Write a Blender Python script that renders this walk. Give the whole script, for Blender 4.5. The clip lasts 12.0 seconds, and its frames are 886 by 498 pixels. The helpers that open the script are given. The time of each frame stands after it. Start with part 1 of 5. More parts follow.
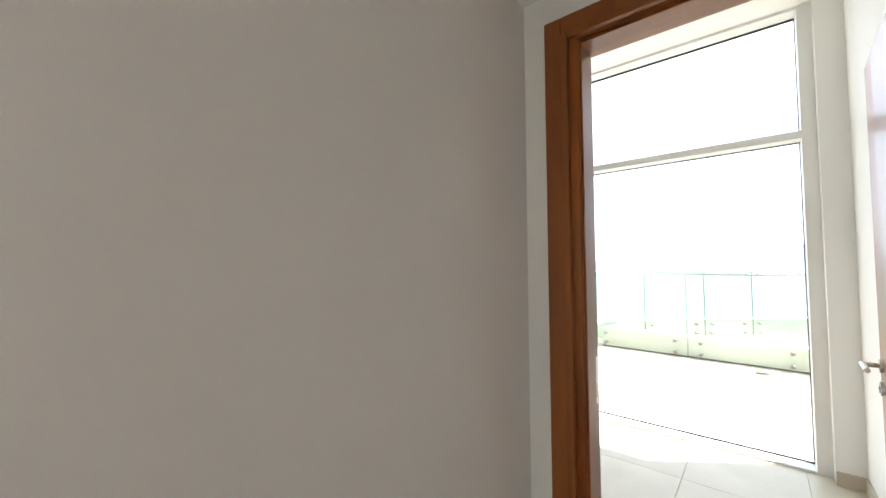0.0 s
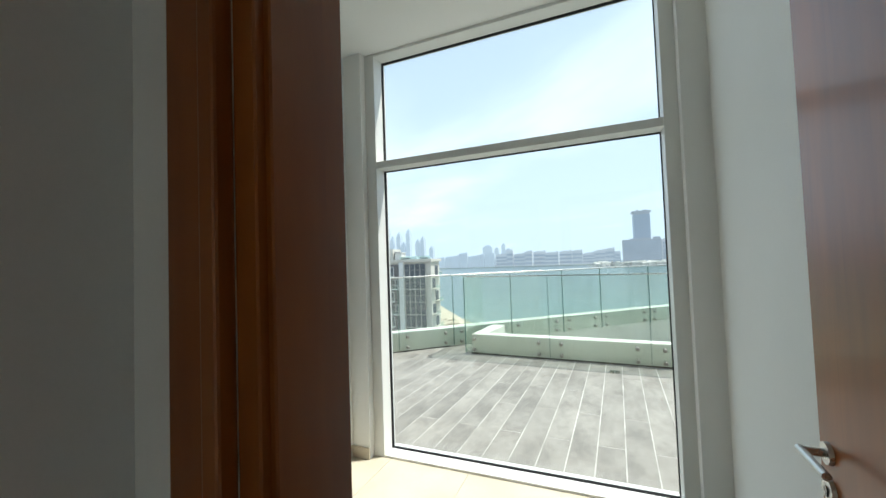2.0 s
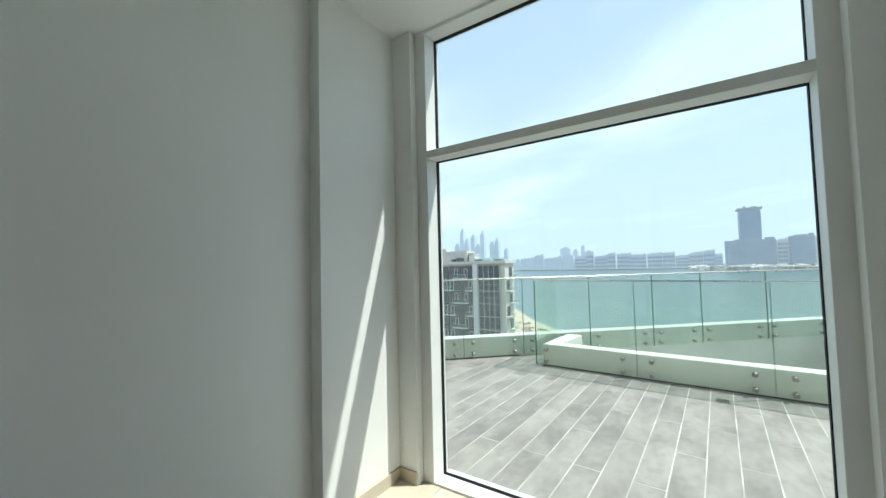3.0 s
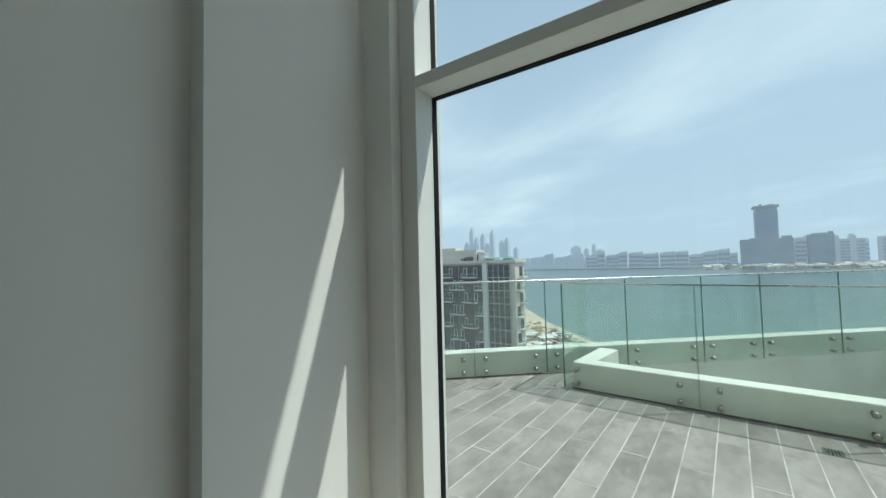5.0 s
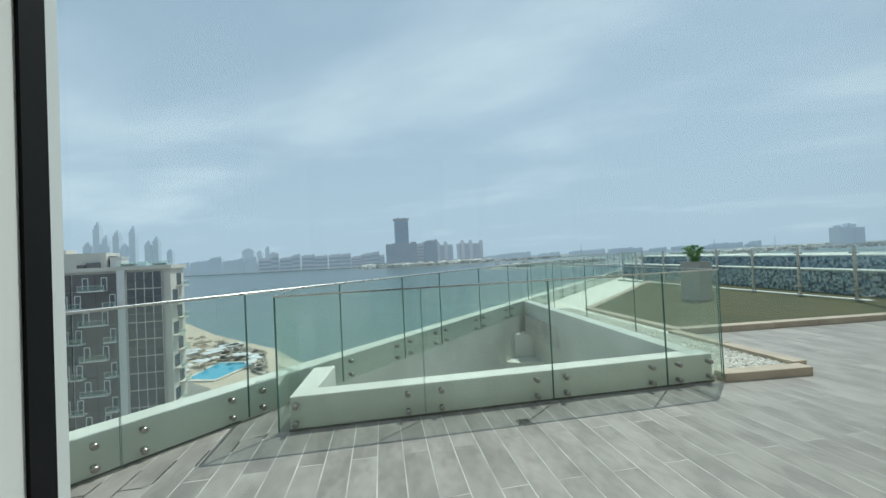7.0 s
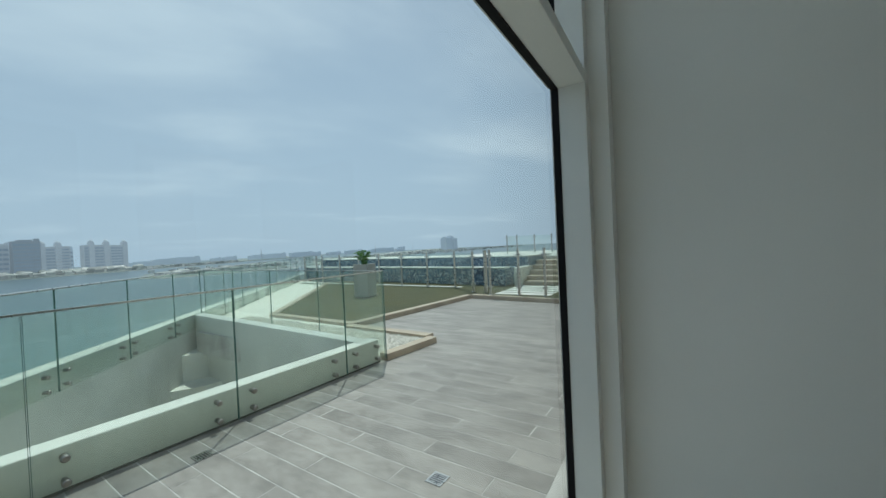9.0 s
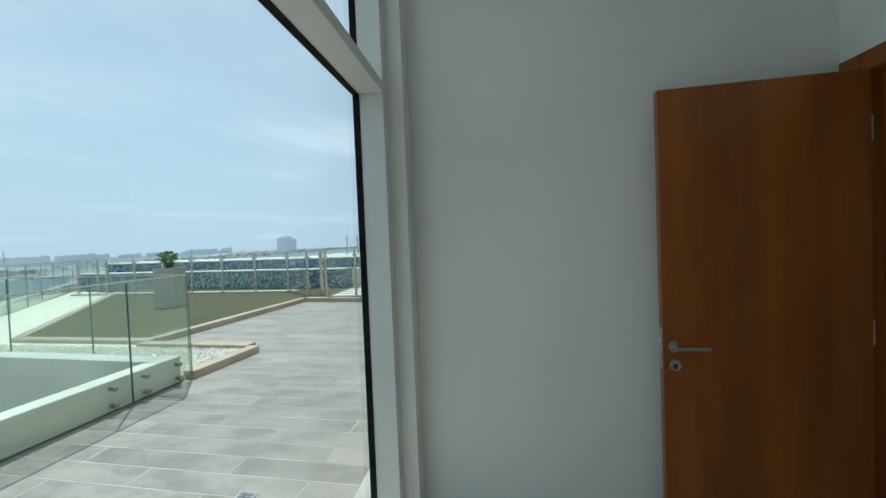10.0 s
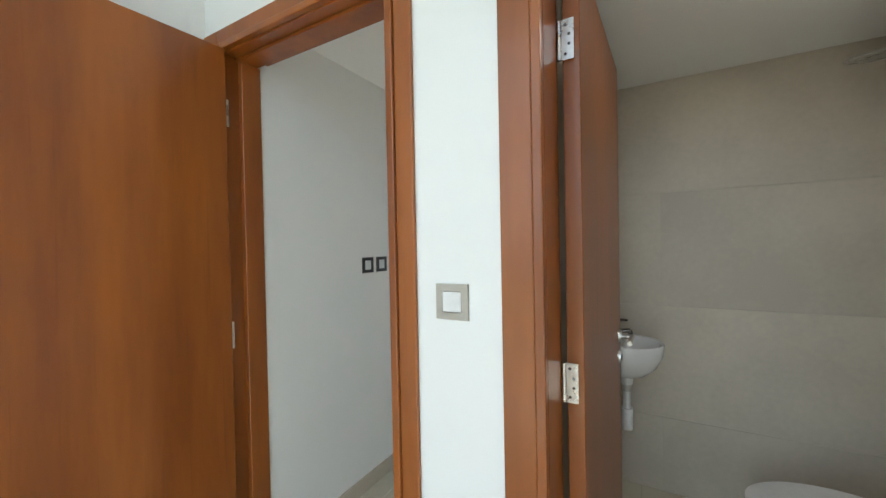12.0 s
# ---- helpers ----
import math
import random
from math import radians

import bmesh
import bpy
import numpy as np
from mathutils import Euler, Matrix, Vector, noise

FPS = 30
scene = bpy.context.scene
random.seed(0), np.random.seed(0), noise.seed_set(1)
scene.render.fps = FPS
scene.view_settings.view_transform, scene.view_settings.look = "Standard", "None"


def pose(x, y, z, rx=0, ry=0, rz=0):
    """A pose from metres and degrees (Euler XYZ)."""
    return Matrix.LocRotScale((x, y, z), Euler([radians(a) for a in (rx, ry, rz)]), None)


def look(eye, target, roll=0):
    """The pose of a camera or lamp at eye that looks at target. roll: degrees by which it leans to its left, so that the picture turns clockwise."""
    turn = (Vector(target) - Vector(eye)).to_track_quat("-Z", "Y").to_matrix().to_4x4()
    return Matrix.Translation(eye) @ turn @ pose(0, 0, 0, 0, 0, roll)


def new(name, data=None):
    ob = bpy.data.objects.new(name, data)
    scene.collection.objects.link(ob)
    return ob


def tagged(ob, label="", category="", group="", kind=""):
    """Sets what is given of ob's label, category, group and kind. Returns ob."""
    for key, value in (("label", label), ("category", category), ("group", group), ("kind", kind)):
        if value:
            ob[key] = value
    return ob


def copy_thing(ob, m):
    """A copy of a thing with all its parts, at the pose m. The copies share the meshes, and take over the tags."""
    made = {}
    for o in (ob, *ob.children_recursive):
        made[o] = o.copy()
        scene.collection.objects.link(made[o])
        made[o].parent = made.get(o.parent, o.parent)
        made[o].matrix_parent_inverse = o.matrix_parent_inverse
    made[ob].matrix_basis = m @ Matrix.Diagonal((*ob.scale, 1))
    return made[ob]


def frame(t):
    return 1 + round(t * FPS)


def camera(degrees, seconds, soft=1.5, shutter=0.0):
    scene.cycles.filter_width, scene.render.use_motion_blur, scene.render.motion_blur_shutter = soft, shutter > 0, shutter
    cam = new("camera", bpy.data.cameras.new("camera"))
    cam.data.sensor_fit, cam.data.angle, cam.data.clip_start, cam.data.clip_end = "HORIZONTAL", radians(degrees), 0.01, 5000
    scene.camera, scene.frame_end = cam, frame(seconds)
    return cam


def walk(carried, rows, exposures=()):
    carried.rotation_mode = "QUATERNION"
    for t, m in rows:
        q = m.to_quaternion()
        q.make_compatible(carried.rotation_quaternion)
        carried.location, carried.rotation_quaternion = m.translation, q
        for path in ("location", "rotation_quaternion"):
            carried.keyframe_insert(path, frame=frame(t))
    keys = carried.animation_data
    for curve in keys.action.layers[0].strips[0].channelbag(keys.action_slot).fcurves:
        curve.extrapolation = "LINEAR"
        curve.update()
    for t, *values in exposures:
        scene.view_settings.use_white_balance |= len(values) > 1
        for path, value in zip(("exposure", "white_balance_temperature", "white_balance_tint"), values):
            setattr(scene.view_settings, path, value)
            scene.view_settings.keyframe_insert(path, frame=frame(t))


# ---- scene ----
cam = camera(100.0, 12.0)
PATH = [
    (0, (1.666, -3.501, 1.338), (0.376, -1.976, 1.425), -0.3),
    (0.5, (1.571, -3.311, 1.37), (0.601, -1.564, 1.453), -0.9),
    (1, (1.558, -3.045, 1.366), (0.822, -1.187, 1.45), -1.2),
    (1.5, (1.58, -2.777, 1.401), (0.893, -0.9, 1.478), -1.3),
    (2, (1.527, -2.545, 1.434), (0.764, -0.698, 1.504), -2.0),
    (2.5, (1.46, -2.352, 1.441), (0.557, -0.568, 1.512), -1.9),
    (3, (1.473, -2.152, 1.431), (0.36, -0.493, 1.521), -1.4),
    (4.8, (1.063, -1.422, 1.431), (-0.233, 0.099, 1.525), -1.1),
    (5, (0.945, -1.292, 1.436), (-0.21, 0.339, 1.523), -1.4),
    (5.5, (0.723, -1.058, 1.456), (-0.111, 0.758, 1.537), -1.9),
    (6, (0.497, -0.818, 1.458), (0.04, 1.128, 1.527), -2.3),
    (6.5, (0.379, -0.548, 1.467), (0.373, 1.451, 1.515), -2.6),
    (8.5, (0.222, -0.344, 1.500), (1.67, 1.036, 1.498), -2.8),
    (9, (0.228, -0.415, 1.501), (1.933, 0.631, 1.478), -2.7),
    (9.5, (0.224, -0.486, 1.489), (2.107, 0.188, 1.445), -2.6),
    (10, (0.232, -0.609, 1.477), (2.213, -0.337, 1.424), -2.3),
    (10.5, (0.272, -0.711, 1.460), (2.267, -0.833, 1.393), -2.1),
    (11, (0.381, -0.876, 1.385), (2.264, -1.548, 1.377), -1.6),
    (11.5, (0.503, -1.064, 1.382), (2.024, -2.362, 1.351), -1.4),
    (12, (0.579, -1.322, 1.35), (1.573, -3.057, 1.324), -1.1),
]
# exposure follows the phone's own brightening on the way
EXPOSURES = [(0, 2.08, 6850, 14), (0.5, 1.66, 6850, 14), (1.0, 1.2, 6600, 11), (1.5, 0.85, 6450, 8), (2.0, 0.5, 6300, 4), (3.0, 0.42, 6100, 0), (5.0, -0.10, 6050, -2), (6.5, -0.27, 6050, -1), (8.5, -0.50, 5950, -1), (9.5, -0.35, 5950, -1), (10.0, -0.07, 5950, -1), (10.5, 0.38, 6000, -3), (11.0, 0.95, 6050, -3), (11.5, 1.40, 6200, 1), (12.0, 1.95, 6300, 7)]
walk(cam, [(t, look(eye, target, roll)) for t, eye, target, roll in PATH], EXPOSURES)

# ---- world and sun ----
SUN_DIR = Vector((1.36, 1.0, 3.35)).normalized()
world = bpy.data.worlds.new("sky")
scene.world = world
world.use_nodes = True
wn, wl = world.node_tree.nodes, world.node_tree.links
bg = wn["Background"]
sky = wn.new("ShaderNodeTexSky")
sky.sky_type = "NISHITA"
sky.sun_disc = False
sky.sun_elevation = math.asin(SUN_DIR.z)
sky.sun_rotation = math.atan2(SUN_DIR.x, SUN_DIR.y)
sky.air_density, sky.dust_density, sky.ozone_density = 1.0, 1.5, 1.0
coord = wn.new("ShaderNodeTexCoord")
split = wn.new("ShaderNodeSeparateXYZ")
wl.new(coord.outputs["Generated"], split.inputs["Vector"])


def sky_math(operation, a, b=0.0, c=0.0):
    node = wn.new("ShaderNodeMath")
    node.operation = operation
    for socket, value in zip(node.inputs, (a, b, c)):
        if isinstance(value, float):
            socket.default_value = value
        else:
            wl.new(value, socket)
    return node.outputs["Value"]


# high cirrus on a flat layer, drawn out along one wind direction
up = sky_math("ADD", sky_math("MAXIMUM", split.outputs["Z"], 0.0), 0.14)
plane = wn.new("ShaderNodeCombineXYZ")
wl.new(sky_math("DIVIDE", split.outputs["X"], up), plane.inputs["X"])
wl.new(sky_math("DIVIDE", split.outputs["Y"], up), plane.inputs["Y"])
stretch = wn.new("ShaderNodeMapping")
stretch.inputs["Rotation"].default_value = (0.0, 0.0, radians(28))
wl.new(plane.outputs["Vector"], stretch.inputs["Vector"])
wind = wn.new("ShaderNodeSeparateXYZ")
wl.new(stretch.outputs["Vector"], wind.inputs["Vector"])
squeeze = wn.new("ShaderNodeMapping")
squeeze.inputs["Location"].default_value = (3.1, 0.4, 0.0)
squeeze.inputs["Scale"].default_value = (0.60, 1.05, 1.0)
wl.new(stretch.outputs["Vector"], squeeze.inputs["Vector"])
cloud = wn.new("ShaderNodeTexNoise")
cloud.inputs["Scale"].default_value, cloud.inputs["Detail"].default_value, cloud.inputs["Roughness"].default_value, cloud.inputs["Distortion"].default_value = 1.15, 7.0, 0.52, 0.25
wl.new(squeeze.outputs["Vector"], cloud.inputs["Vector"])
# one denser streak of cirrus lies across the bay
near_streak = sky_math("MULTIPLY", sky_math("SUBTRACT", wind.outputs["Y"], 1.62), 1.7)
bank = sky_math("DIVIDE", 0.20, sky_math("MULTIPLY_ADD", near_streak, near_streak, 1.0))
dense = sky_math("ADD", cloud.outputs["Fac"], bank)
cramp = wn.new("ShaderNodeValToRGB")
cramp.color_ramp.interpolation = "EASE"
cramp.color_ramp.elements[0].position, cramp.color_ramp.elements[1].position = 0.52, 0.91
cramp.color_ramp.elements[0].color, cramp.color_ramp.elements[1].color = (0, 0, 0, 1), (0.58, 0.58, 0.58, 1)
wl.new(dense, cramp.inputs["Fac"])
# thick pale haze towards the horizon, thin higher up
hramp = wn.new("ShaderNodeValToRGB")
hramp.color_ramp.interpolation = "EASE"
hramp.color_ramp.elements[0].position, hramp.color_ramp.elements[1].position = 0.0, 0.75
hramp.color_ramp.elements[0].color, hramp.color_ramp.elements[1].color = (0.95, 0.95, 0.95, 1), (0.64, 0.64, 0.64, 1)
wl.new(split.outputs["Z"], hramp.inputs["Fac"])
haze = wn.new("ShaderNodeMix")
haze.data_type = "RGBA"
haze.inputs["B"].default_value = (5.55, 6.65, 7.95, 1)
wl.new(hramp.outputs["Color"], haze.inputs["Factor"])
wl.new(sky.outputs["Color"], haze.inputs["A"])
veil = wn.new("ShaderNodeMix")
veil.data_type = "RGBA"
veil.inputs["B"].default_value = (9.0, 9.7, 10.4, 1)
wl.new(cramp.outputs["Color"], veil.inputs["Factor"])
wl.new(haze.outputs["Result"], veil.inputs["A"])
wl.new(veil.outputs["Result"], bg.inputs["Color"])
bg.inputs["Strength"].default_value = 0.13

sun = new("sun", bpy.data.lights.new("sun", "SUN"))
sun.data.energy, sun.data.angle, sun.data.color = 4.5, radians(0.6), (1.0, 0.95, 0.87)
sun.matrix_world = look(SUN_DIR * 50, (0, 0, 0))
# added area lamp to brighten the corridor, set in an unseen opening
fill_lamp = new("corridor_fill", bpy.data.lights.new("corridor_fill", "AREA"))
fill_lamp.data.shape, fill_lamp.data.size, fill_lamp.data.size_y = "RECTANGLE", 0.80, 1.9
fill_lamp.data.energy, fill_lamp.data.color = 0.45, (1.0, 0.96, 0.93)
fill_lamp.matrix_world = look((2.08, -5.65, 1.2), (0, -5.65, 1.2))
# the bathroom's recessed ceiling light
spot = new("bath_downlight", bpy.data.lights.new("bath_downlight", "AREA"))
spot.data.shape, spot.data.size, spot.data.energy, spot.data.color = "DISK", 0.07, 0.75, (1.0, 0.95, 0.89)
spot.matrix_world = look((0.20, -2.52, 2.178), (0.20, -2.52, 0))


# ---- materials ----
def mat(name, a, b=None, rough=0.5, metal=0.0, scale=4.0, fine=60.0, bump=0.0, stretch=(1, 1, 1), spec=0.5, pieces=0.0, islands=False, fine_amount=0.35, coat=0.0):
    """A surface with broad and fine variation between two colours, fine relief and, for pieces, a shade for each one."""
    m = bpy.data.materials.new(name)
    m.use_nodes = True
    n, l = m.node_tree.nodes, m.node_tree.links
    p = n["Principled BSDF"]
    b = b or tuple(c * 0.86 for c in a)
    co = n.new("ShaderNodeTexCoord")
    mp = n.new("ShaderNodeMapping")
    mp.inputs["Scale"].default_value = stretch
    l.new(co.outputs["Object"], mp.inputs["Vector"])
    broad, small = n.new("ShaderNodeTexNoise"), n.new("ShaderNodeTexNoise")
    broad.inputs["Scale"].default_value, broad.inputs["Detail"].default_value = scale, 4
    small.inputs["Scale"].default_value, small.inputs["Detail"].default_value = fine, 3
    source = mp.outputs["Vector"]
    if pieces:
        info = n.new("ShaderNodeNewGeometry" if islands else "ShaderNodeObjectInfo")
        rnd = info.outputs["Random Per Island" if islands else "Random"]
        shift = n.new("ShaderNodeVectorMath")
        shift.operation = "MULTIPLY_ADD"
        l.new(rnd, shift.inputs[0])
        shift.inputs[1].default_value = (17, 31, 11)
        l.new(source, shift.inputs[2])
        source = shift.outputs["Vector"]
    l.new(source, broad.inputs["Vector"])
    l.new(source, small.inputs["Vector"])
    add = n.new("ShaderNodeMath")
    add.operation = "MULTIPLY_ADD"
    l.new(small.outputs["Fac"], add.inputs[0])
    add.inputs[1].default_value = fine_amount
    l.new(broad.outputs["Fac"], add.inputs[2])
    ramp = n.new("ShaderNodeValToRGB")
    ramp.color_ramp.elements[0].position, ramp.color_ramp.elements[1].position = 0.38 + fine_amount * 0.35, 0.62 + fine_amount * 0.65
    ramp.color_ramp.elements[0].color, ramp.color_ramp.elements[1].color = (*b, 1), (*a, 1)
    l.new(add.outputs["Value"], ramp.inputs["Fac"])
    out = ramp.outputs["Color"]
    if pieces:
        hsv = n.new("ShaderNodeHueSaturation")
        rng = n.new("ShaderNodeMapRange")
        rng.inputs["To Min"].default_value, rng.inputs["To Max"].default_value = 1 - pieces, 1 + pieces
        l.new(rnd, rng.inputs["Value"])
        l.new(rng.outputs["Result"], hsv.inputs["Value"])
        l.new(out, hsv.inputs["Color"])
        out = hsv.outputs["Color"]
    l.new(out, p.inputs["Base Color"])
    p.inputs["Metallic"].default_value, p.inputs["Specular IOR Level"].default_value, p.inputs["Coat Weight"].default_value = metal, spec, coat
    rr = n.new("ShaderNodeMapRange")
    rr.inputs["To Min"].default_value, rr.inputs["To Max"].default_value = rough * 0.88, min(1, rough * 1.12)
    l.new(broad.outputs["Fac"], rr.inputs["Value"])
    l.new(rr.outputs["Result"], p.inputs["Roughness"])
    if bump:
        bp = n.new("ShaderNodeBump")
        bp.inputs["Strength"].default_value, bp.inputs["Distance"].default_value = bump, 0.004
        l.new(add.outputs["Value"], bp.inputs["Height"])
        l.new(bp.outputs["Normal"], p.inputs["Normal"])
    return m


def glass(name, tint, gloss=1.0, dust=0.0):
    """A thin pane: tinted see-through, a mirror-like surface that grows at a glancing view, and a film of dust."""
    m = bpy.data.materials.new(name)
    m.use_nodes = True
    n, l = m.node_tree.nodes, m.node_tree.links
    n.remove(n["Principled BSDF"])
    clear, shine, mix, edge = n.new("ShaderNodeBsdfTransparent"), n.new("ShaderNodeBsdfGlossy"), n.new("ShaderNodeMixShader"), n.new("ShaderNodeLayerWeight")
    clear.inputs["Color"].default_value = (*tint, 1)
    shine.inputs["Roughness"].default_value = 0.02
    shine.inputs["Color"].default_value = (gloss, gloss, gloss, 1)
    edge.inputs["Blend"].default_value = 0.5
    power, fr = n.new("ShaderNodeMath"), n.new("ShaderNodeMath")
    power.operation, fr.operation = "POWER", "MULTIPLY_ADD"
    power.inputs[1].default_value, fr.inputs[1].default_value, fr.inputs[2].default_value = 4.6, 0.92, 0.055
    l.new(edge.outputs["Facing"], power.inputs[0])
    l.new(power.outputs["Value"], fr.inputs[0])
    body = clear.outputs["BSDF"]
    if dust:
        film, scat, both, add = n.new("ShaderNodeBsdfDiffuse"), n.new("ShaderNodeBsdfTranslucent"), n.new("ShaderNodeMixShader"), n.new("ShaderNodeMixShader")
        film.inputs["Color"].default_value = scat.inputs["Color"].default_value = (0.72, 0.82, 0.73, 1)
        l.new(film.outputs["BSDF"], both.inputs[1])
        l.new(scat.outputs["BSDF"], both.inputs[2])
        co, streak, amount = n.new("ShaderNodeTexCoord"), n.new("ShaderNodeTexNoise"), n.new("ShaderNodeMapRange")
        streak.inputs["Scale"].default_value, streak.inputs["Detail"].default_value = 1.6, 5
        l.new(co.outputs["Object"], streak.inputs["Vector"])
        l.new(streak.outputs["Fac"], amount.inputs["Value"])
        amount.inputs["From Min"].default_value, amount.inputs["From Max"].default_value = 0.3, 0.7
        amount.inputs["To Min"].default_value, amount.inputs["To Max"].default_value = dust * 0.7, dust * 1.3
        l.new(amount.outputs["Result"], add.inputs["Fac"])
        l.new(clear.outputs["BSDF"], add.inputs[1])
        l.new(both.outputs["Shader"], add.inputs[2])
        body = add.outputs["Shader"]
    l.new(fr.outputs["Value"], mix.inputs["Fac"])
    l.new(body, mix.inputs[1])
    l.new(shine.outputs["BSDF"], mix.inputs[2])
    l.new(mix.outputs["Shader"], n["Material Output"].inputs["Surface"])
    return m


M_WALL = mat("wall_paint", (0.86, 0.86, 0.835), (0.83, 0.83, 0.805), rough=0.55, scale=1.5, fine=220, bump=0.05, spec=0.3)
M_CEIL = mat("ceiling_paint", (0.88, 0.88, 0.86), (0.86, 0.86, 0.84), rough=0.8, scale=1.5, fine=200, bump=0.04, spec=0.2)
M_WOOD = mat("door_wood", (0.330, 0.096, 0.013), (0.220, 0.058, 0.008), rough=0.34, scale=1.5, fine=11, stretch=(4, 4, 0.55), bump=0.05, spec=0.5, pieces=0.05, fine_amount=0.22, coat=0.14)
M_STEEL = mat("brushed_steel", (0.62, 0.61, 0.58), (0.52, 0.51, 0.49), rough=0.28, metal=1.0, fine=300, scale=20, bump=0.02)
M_BOLT = mat("weathered_steel", (0.40, 0.38, 0.35), (0.28, 0.26, 0.24), rough=0.42, metal=1.0, fine=200, scale=20)
M_STEEL_DARK = mat("dark_chrome", (0.20, 0.20, 0.20), (0.14, 0.14, 0.14), rough=0.18, metal=1.0)
M_FRAME = mat("window_frame_coating", (0.80, 0.805, 0.78), (0.76, 0.765, 0.74), rough=0.38, scale=3, fine=180, bump=0.03)
M_GASKET = mat("black_rubber", (0.008, 0.008, 0.009), (0.012, 0.012, 0.013), rough=0.7, spec=0.15)
M_PANE = glass("window_glass", (0.845, 0.872, 0.868), 0.40)
M_BALGLASS = glass("green_safety_glass", (0.895, 0.955, 0.910), 1.0, 0.065)
M_GLASSEDGE = mat("glass_edge", (0.13, 0.24, 0.20), (0.07, 0.15, 0.13), rough=0.15, scale=3)
M_TILE = mat("beige_floor_tile", (0.60, 0.55, 0.44), (0.53, 0.48, 0.38), rough=0.35, scale=3, fine=90, bump=0.03, pieces=0.03)
M_GROUT = mat("grout", (0.42, 0.39, 0.33), rough=0.9, fine=200)
M_BASE = mat("beige_skirting_tile", (0.56, 0.50, 0.40), (0.50, 0.44, 0.35), rough=0.4, scale=5, fine=120, bump=0.03)
M_BATHTILE = mat("taupe_wall_tile", (0.58, 0.515, 0.42), (0.49, 0.435, 0.355), rough=0.42, scale=2.4, fine=40, bump=0.05, pieces=0.03)
M_BATHGROUT = mat("taupe_grout", (0.50, 0.44, 0.36), (0.44, 0.39, 0.32), rough=0.9, fine=200)
M_CERAMIC = mat("white_ceramic", (0.82, 0.82, 0.81), (0.80, 0.80, 0.79), rough=0.08, coat=0.4)
M_PLASTIC = mat("white_plastic", (0.80, 0.80, 0.78), rough=0.35)
M_PLATE = mat("champagne_plate", (0.48, 0.44, 0.38), (0.44, 0.40, 0.34), rough=0.35, metal=0.3)
M_BLACKPLATE = mat("black_plastic", (0.02, 0.02, 0.02), (0.03, 0.03, 0.03), rough=0.3)
M_PLANK = mat("grey_wood_look_tile", (0.345, 0.322, 0.290), (0.215, 0.198, 0.178), rough=0.60, scale=2.4, fine=13, stretch=(1.7, 0.9, 1), bump=0.09, pieces=0.10, fine_amount=0.42)
M_PLANKREST = mat("grey_wood_look_tile_far", (0.345, 0.322, 0.290), (0.215, 0.198, 0.178), rough=0.60, scale=2.4, fine=13, stretch=(1.7, 0.9, 1), pieces=0.10, islands=True, fine_amount=0.42)
M_JOINT = mat("pale_joint", (0.62, 0.60, 0.56), (0.36, 0.345, 0.32), rough=0.9, scale=2.6, fine=120)
M_PLASTER = mat("white_parapet_paint", (0.74, 0.74, 0.68), (0.60, 0.60, 0.54), rough=0.75, scale=1.3, fine=26, bump=0.08)
M_FACADE = mat("cream_facade_render", (0.66, 0.60, 0.50), (0.60, 0.54, 0.45), rough=0.8, scale=2, fine=90, bump=0.1)
M_SEAL = mat("weathered_sealant", (0.13, 0.125, 0.11), (0.06, 0.058, 0.05), rough=0.85, scale=6, fine=80)
M_CURB = mat("beige_stone_curb", (0.50, 0.42, 0.32), (0.40, 0.33, 0.25), rough=0.7, scale=4, fine=60, bump=0.08)
M_GRAVEL = mat("white_pebbles", (0.78, 0.745, 0.67), (0.60, 0.57, 0.50), rough=0.7, scale=8, fine=26, bump=1.0, pieces=0.15, islands=True, fine_amount=0.8)
M_LAWN = mat("dry_lawn", (0.090, 0.086, 0.034), (0.052, 0.058, 0.021), rough=0.95, scale=1.2, fine=140, bump=0.6)
M_LEAF = mat("green_leaf", (0.17, 0.36, 0.07), (0.09, 0.24, 0.04), rough=0.45, scale=10)
M_SEA = mat("sea_water", (0.100, 0.150, 0.162), (0.084, 0.128, 0.146), rough=0.30, scale=0.006, fine=0.10, bump=0.4, fine_amount=0.12)
M_SAND = mat("beach_sand", (0.56, 0.49, 0.38), (0.48, 0.41, 0.31), rough=0.95, scale=0.03, fine=0.6)
# island land, given emission below to imitate haze
M_ISLE = mat("haze_glow_land", (0.24, 0.25, 0.21), (0.15, 0.18, 0.15), rough=0.95, scale=0.02, fine=0.12)
M_CITY = mat("paved_ground", (0.34, 0.32, 0.29), (0.22, 0.21, 0.19), rough=0.9, scale=0.05, fine=0.5)
# far materials: haze is put into the pale base colours and added as emission
M_FAR1 = mat("haze_glow_facade", (0.37, 0.39, 0.42), (0.29, 0.31, 0.34), rough=0.9, scale=0.01, fine=0.06, pieces=0.08)
M_FARSAND = mat("haze_glow_sand", (0.50, 0.47, 0.41), (0.42, 0.40, 0.36), rough=0.95, scale=0.03, fine=0.4)
M_FAR2 = mat("haze_glow_pale_facade", (0.40, 0.45, 0.50), (0.36, 0.41, 0.46), rough=0.9, scale=0.01, fine=0.06, pieces=0.06)
M_FAR3 = mat("haze_glow_shore_facade", (0.40, 0.42, 0.44), (0.33, 0.35, 0.38), rough=0.9, scale=0.01, fine=0.06, pieces=0.07)
M_TOWER = mat("haze_glow_blue_glass", (0.26, 0.31, 0.38), (0.22, 0.27, 0.34), rough=0.6, scale=0.01, fine=0.06)
